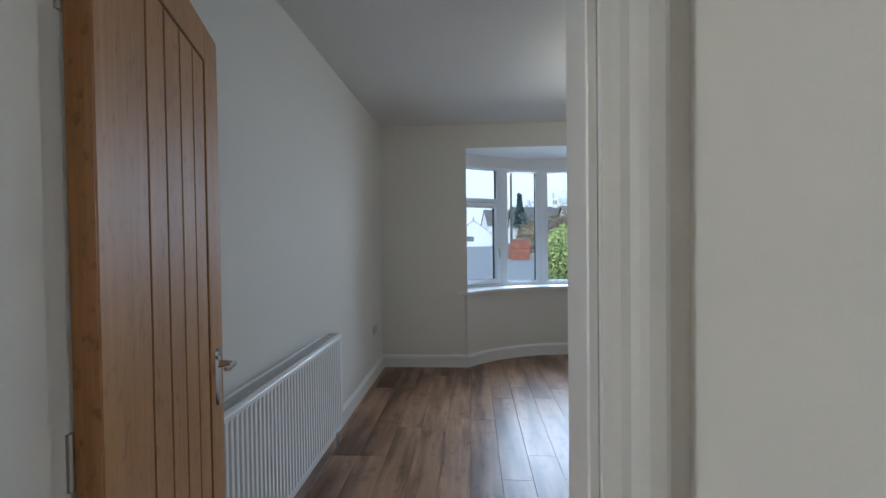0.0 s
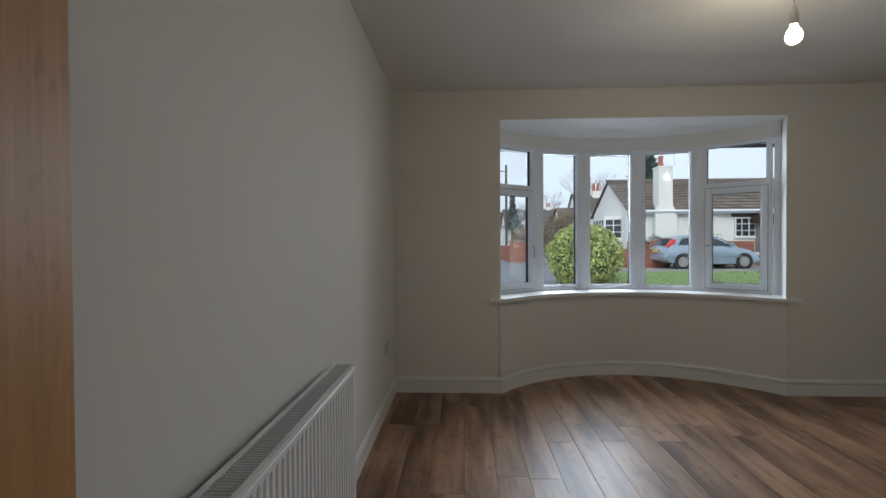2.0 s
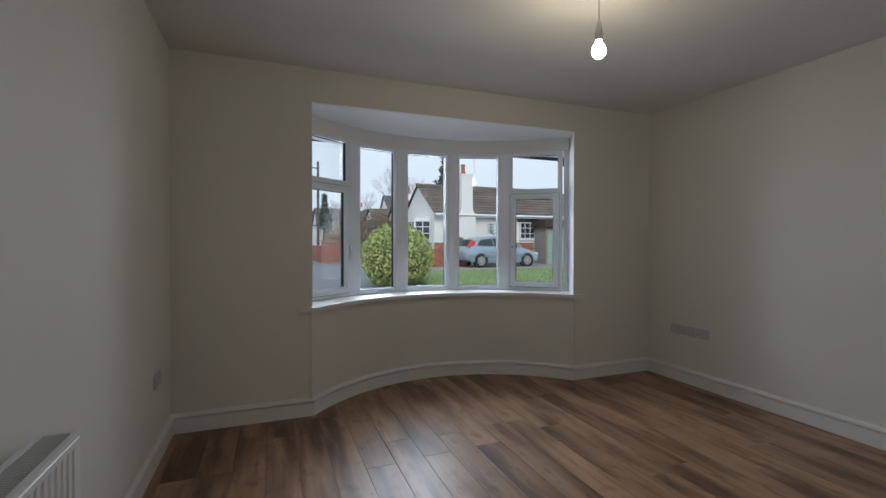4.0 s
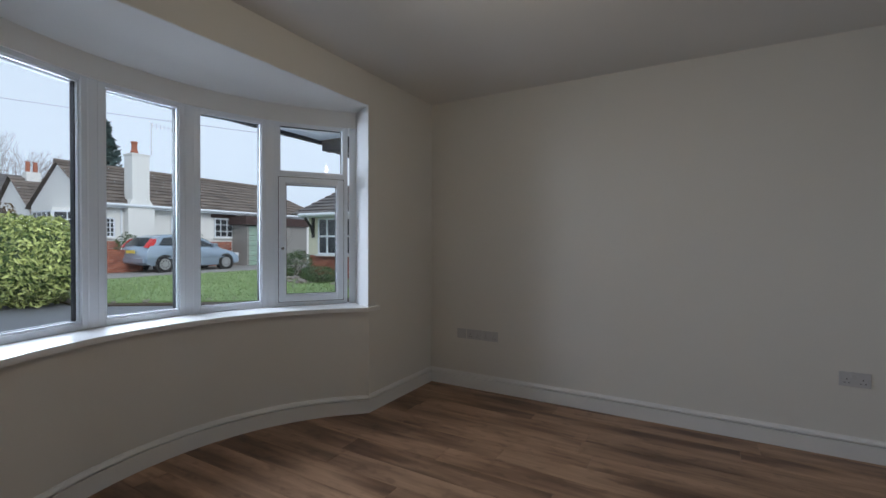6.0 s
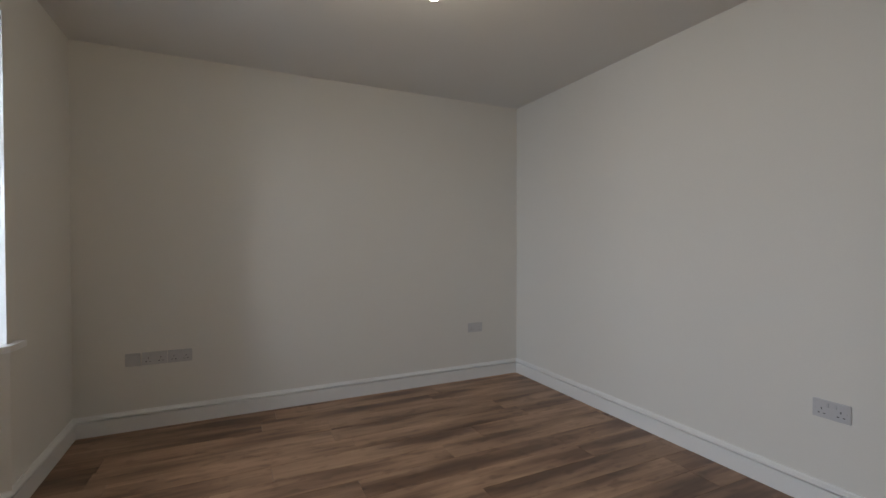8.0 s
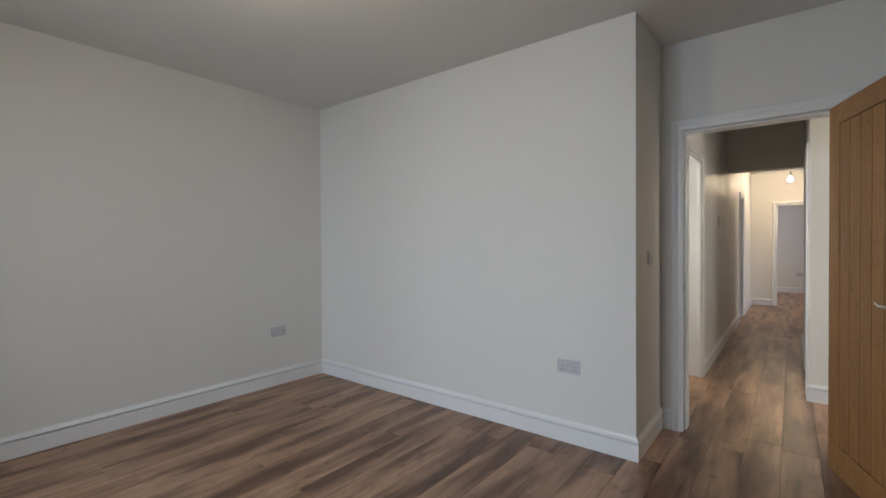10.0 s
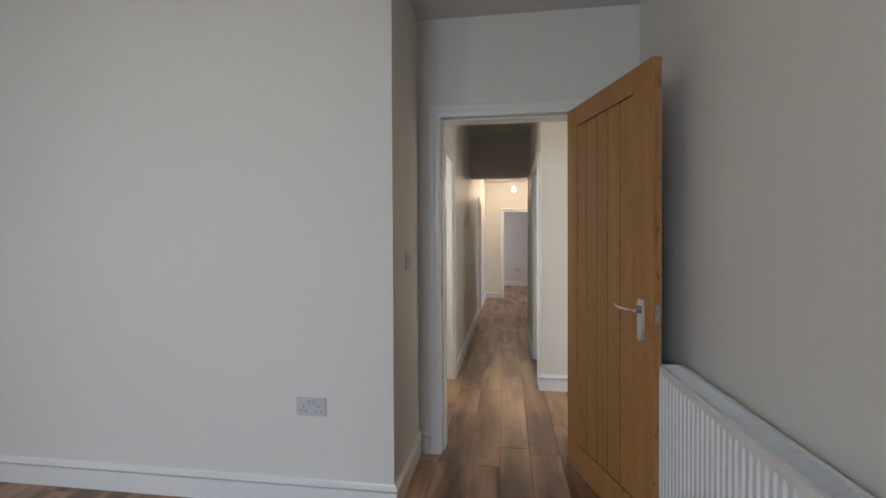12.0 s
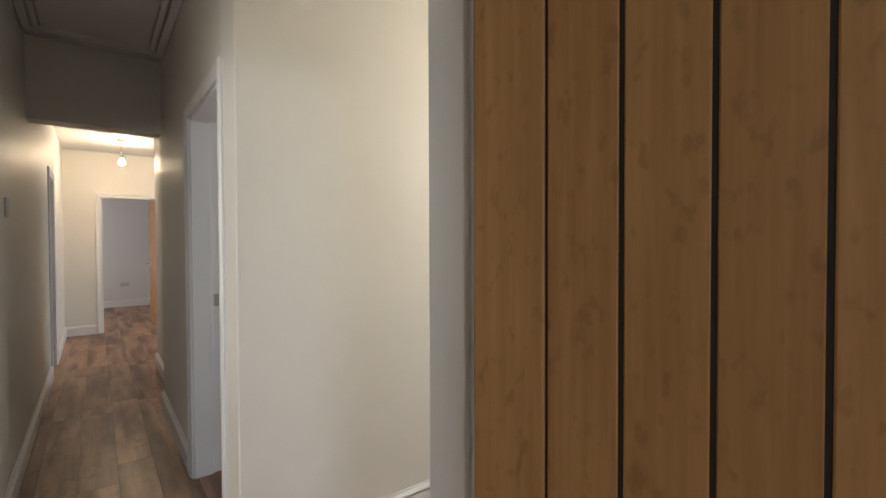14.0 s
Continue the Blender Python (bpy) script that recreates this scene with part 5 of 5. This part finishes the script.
# ---- car ----
def car(m):
    root = thing("car", "silver-blue hatchback parked on the concrete drive", "car", "", m)
    # side outline (x forward, z up), from the tail
    low = [(-2.05, 0.34), (-2.07, 0.62), (-2.02, 0.85), (-1.93, 1.0), (-1.0, 0.98), (0.0, 0.95), (0.75, 0.93), (1.25, 0.86), (1.72, 0.74), (1.98, 0.58), (2.06, 0.42), (2.02, 0.26), (1.2, 0.2), (-1.2, 0.2), (-1.9, 0.26)]
    bm = bmesh.new()
    rings = []
    for y, k in ((-0.85, 0.0), (-0.83, 0.05), (-0.6, 0.03), (0, 0.0), (0.6, 0.03), (0.83, 0.05), (0.85, 0.0)):
        f = 0.985 if abs(y) > 0.84 else 1.0
        g = -0.03 if abs(y) > 0.84 else 0.0
        rings.append([bm.verts.new((x * f * (1 - 0.05 * (abs(y) / 0.85) ** 4), y, z + g * (1 if z > 0.6 else -0.6))) for x, z in low])
    for a, b in zip(rings, rings[1:]):
        for i in range(len(low)):
            bm.faces.new((a[i], a[(i + 1) % len(low)], b[(i + 1) % len(low)], b[i]))
    bm.faces.new(rings[0])
    bm.faces.new(rings[-1])
    body = part("body", bm, CAR_PAINT, root, smooth=True)
    bm = bmesh.new()
    top = [(-1.95, 0.97), (-1.62, 1.30), (-1.25, 1.42), (-0.4, 1.46), (0.1, 1.42), (0.45, 1.27), (1.12, 0.9)]
    rings = []
    for y in (-0.62, -0.5, 0, 0.5, 0.62):
        rings.append([bm.verts.new((x, y * (1.28 if z < 1.0 else 1.12 if z < 1.35 else 1.0), z - (0.03 if abs(y) > 0.6 else 0))) for x, z in top])
    for a, b in zip(rings, rings[1:]):
        for i in range(len(top) - 1):
            bm.faces.new((a[i], a[i + 1], b[i + 1], b[i]))
    for rr in (rings[0], rings[-1]):
        bm.faces.new(rr)
    part("roof", bm, CAR_PAINT, root, smooth=True)
    for s in (-1, 1):
        for q in (((-1.5, 1.03), (-1.28, 1.30), (-0.68, 1.36), (-0.62, 1.0)), ((-0.55, 1.0), (-0.6, 1.37), (0.0, 1.33), (0.35, 1.18), (0.78, 0.98))):
            bm = bmesh.new()
            a = [bm.verts.new((x, s * (0.80 - (z - 1.0) * 0.30 + 0.006), z)) for x, z in q]
            b = [bm.verts.new((x, s * (0.76 - (z - 1.0) * 0.30), z)) for x, z in q]
            bm.faces.new(a)
            bm.faces.new(b)
            for i in range(len(q)):
                bm.faces.new((a[i], a[(i + 1) % len(q)], b[(i + 1) % len(q)], b[i]))
            part("side_window", bm, CAR_GLASS, root)
        bm = bmesh.new()
        box(bm, 0.62, s * 0.82, 0.98, 0.80, s * 0.98, 1.1)
        soften(bm, 0.02, 2)
        part("mirror", bm, CAR_PAINT, root)
        bm = bmesh.new()
        pts = [(-1.96, 0.93), (-1.9, 1.03), (-1.68, 1.25), (-1.58, 1.26), (-1.62, 1.12), (-1.74, 1.0), (-1.8, 0.93)]
        a = [bm.verts.new((x, s * (0.83 - max(0, z - 1.0) * 0.3), z)) for x, z in pts]
        b = [bm.verts.new((x - 0.03, s * (0.66 - max(0, z - 1.0) * 0.3), z + 0.01)) for x, z in pts]
        bm.faces.new(a)
        bm.faces.new(b)
        for i in range(len(pts)):
            bm.faces.new((a[i], a[(i + 1) % len(pts)], b[(i + 1) % len(pts)], b[i]))
        part("tail_lamp", bm, RED_LENS, root, "tall red tail lamp")
        bm = bmesh.new()
        box(bm, 1.72, s * 0.45, 0.55, 1.99, s * 0.8, 0.7)
        soften(bm, 0.03, 2)
        part("headlamp", bm, LAMP_CLEAR, root)
        bm = bmesh.new()
        box(bm, -1.2, s * 0.855, 0.5, 1.2, s * 0.87, 0.56)
        part("side_moulding", bm, CAR_PAINT, root)
        for x in (-1.32, 1.29):
            bm = bmesh.new()
            cyl(bm, (x, s * 0.66, 0.31), (x, s * 0.862, 0.31), 0.36, seg=28)
            part("wheel_arch", bm, DARK, root)
            bm = bmesh.new()
            cyl(bm, (x, s * 0.68, 0.305), (x, s * 0.868, 0.305), 0.305, seg=28)
            soften(bm, 0.025, 2)
            wheel = part("tyre", bm, TYRE, root, smooth=True)
            bm = bmesh.new()
            cyl(bm, (x, s * 0.84, 0.305), (x, s * 0.874, 0.305), 0.205, seg=24)
            part("rim", bm, ALLOY, wheel)
            for k in range(9):
                bm = bmesh.new()
                a = 2 * math.pi * k / 9
                cyl(bm, (x + 0.135 * math.cos(a), s * 0.872, 0.305 + 0.135 * math.sin(a)), (x + 0.135 * math.cos(a), s * 0.877, 0.305 + 0.135 * math.sin(a)), 0.026, seg=8)
                part("rim_hole", bm, DARK, wheel)
    bm = bmesh.new()
    v = [bm.verts.new(p) for p in ((-1.94, -0.62, 1.02), (-1.94, 0.62, 1.02), (-1.63, 0.56, 1.305), (-1.63, -0.56, 1.305))]
    bm.faces.new(v)
    part("rear_window", bm, CAR_GLASS, root)
    bm = bmesh.new()
    v = [bm.verts.new(p) for p in ((0.50, -0.62, 1.262), (0.50, 0.62, 1.262), (1.09, 0.70, 0.935), (1.09, -0.70, 0.935))]
    bm.faces.new(v)
    part("windscreen", bm, CAR_GLASS, root)
    bm = bmesh.new()
    box(bm, -2.085, -0.26, 0.72, -2.06, 0.26, 0.83)
    part("number_plate", bm, PLATE_Y, root, "yellow rear number plate")
    bm = bmesh.new()
    box(bm, -2.1, -0.8, 0.36, -1.85, 0.8, 0.56)
    soften(bm, 0.05, 3)
    part("bumper", bm, CAR_PAINT, root)


car(pose(10.95, 22.3, land(10, 22.3) + 0.03, 0, 0, 4))

# own eaves over the bay
eaves = tagged(new("roof_eaves"), "white boarded soffit with dark timber fascia and brackets", "eaves", "", "structure")
bm = bmesh.new()
box(bm, -4.0, YF + 0.28, 2.36, 9.0, 7.44, 2.39)
part("soffit_board", bm, PVC, eaves)
bm = bmesh.new()
box(bm, -4.0, 7.44, 2.325, 9.0, 7.48, 2.56)
part("fascia", bm, TIMBER, eaves, "dark stained fascia board")
for x in (3.97,):
    bm = bmesh.new()
    box(bm, x - 0.06, YF + 0.28, 2.25, x + 0.06, 7.42, 2.36)
    box(bm, x - 0.06, YF + 0.28, 1.35, x + 0.06, YF + 0.38, 2.25)
    pipe(bm, [(x, YF + 0.34, 1.45), (x, 6.62, 1.82), (x, 6.85, 2.06), (x, 7.1, 2.22), (x, 7.4, 2.32)], 0.06, 8)
    part("bracket", bm, TIMBER, eaves, "dark timber eaves bracket")
bm = bmesh.new()
box(bm, -4.0, -9, 2.75, 9.0, 7.5, 2.9)
setting("roof_slab", bm, DARK, "dark roof covering over the house", "roof")
bm = bmesh.new()
box(bm, XR + 0.25, YF, -0.3, 9.0, YF + 0.28, 2.42)
box(bm, -4.0, YF, -0.3, XL - 0.25, YF + 0.28, 2.42)
setting("wall_outer", bm, RENDER, "white rendered outer wall of the house", "wall")

# ---- floor planks, last ----
bm = bmesh.new()
box(bm, -2.6, -8.6, -0.25, 4.2, YF + 0.1, -0.0125)
prism(bm, [(BL - 0.1, YF + 0.1)] + arc(R0 + 0.3, -A0, A0, 16) + [(BR + 0.1, YF + 0.1)], -0.25, -0.0125)
floor = setting("floor", bm, DARK, "brown smoky-grained wood laminate floor in long planks", "floor")


def plank_mesh(w, length):
    bm = bmesh.new()
    box(bm, -w / 2, -length / 2, -0.012, w / 2, length / 2, 0)
    top = [e for e in bm.edges if all(v.co.z > -0.001 for v in e.verts)]
    bmesh.ops.bevel(bm, geom=top, offset=0.0005, segments=1, affect="EDGES")
    bmesh.ops.recalc_face_normals(bm, faces=bm.faces)
    me = bpy.data.meshes.new("plank")
    bm.to_mesh(me)
    bm.free()
    me.materials.append(FLOOR)
    return me


PW, PLEN, GAP, X0 = 0.1762, 1.285, 0.0014, 0.085
STARTS = {4: 4.75, 5: 5.2, 7: 5.22, 8: 5.46}
shared = {}
rng = random.Random(5)


def lay(x0, x1, y0, y1):
    i0, i1 = math.floor((x0 - X0) / PW), math.ceil((x1 - X0) / PW)
    for i in range(i0, i1):
        a, b = max(x0, X0 + i * PW), min(x1, X0 + (i + 1) * PW)
        if b - a < 0.01:
            continue
        start = STARTS.get(i, random.Random(i * 7 + 3).uniform(0, PLEN))
        start -= PLEN * math.ceil((start - y0) / PLEN)
        y = start
        while y < y1:
            c, d = max(y, y0), min(y + PLEN, y1)
            if d - c > 0.02:
                key = (round(b - a, 3), round(d - c, 3))
                if key not in shared:
                    shared[key] = plank_mesh(b - a - GAP, d - c - GAP)
                ob = new("plank", shared[key])
                ob.location = ((a + b) / 2, (c + d) / 2, 0)
                ob.parent = floor
            y += PLEN


lay(XL, CX + 0.05, -3.3, YF + 0.66)
lay(CX + 0.05, XR, YN - 0.05, YF + 0.66)
lay(-1.9, XL, HS - 0.05, YH)
lay(CX + 0.05, HX1 + 1.2, D2a - 0.5, YH - 0.1)
lay(-1.6, HX1 + 0.8, -8.5, -3.3)
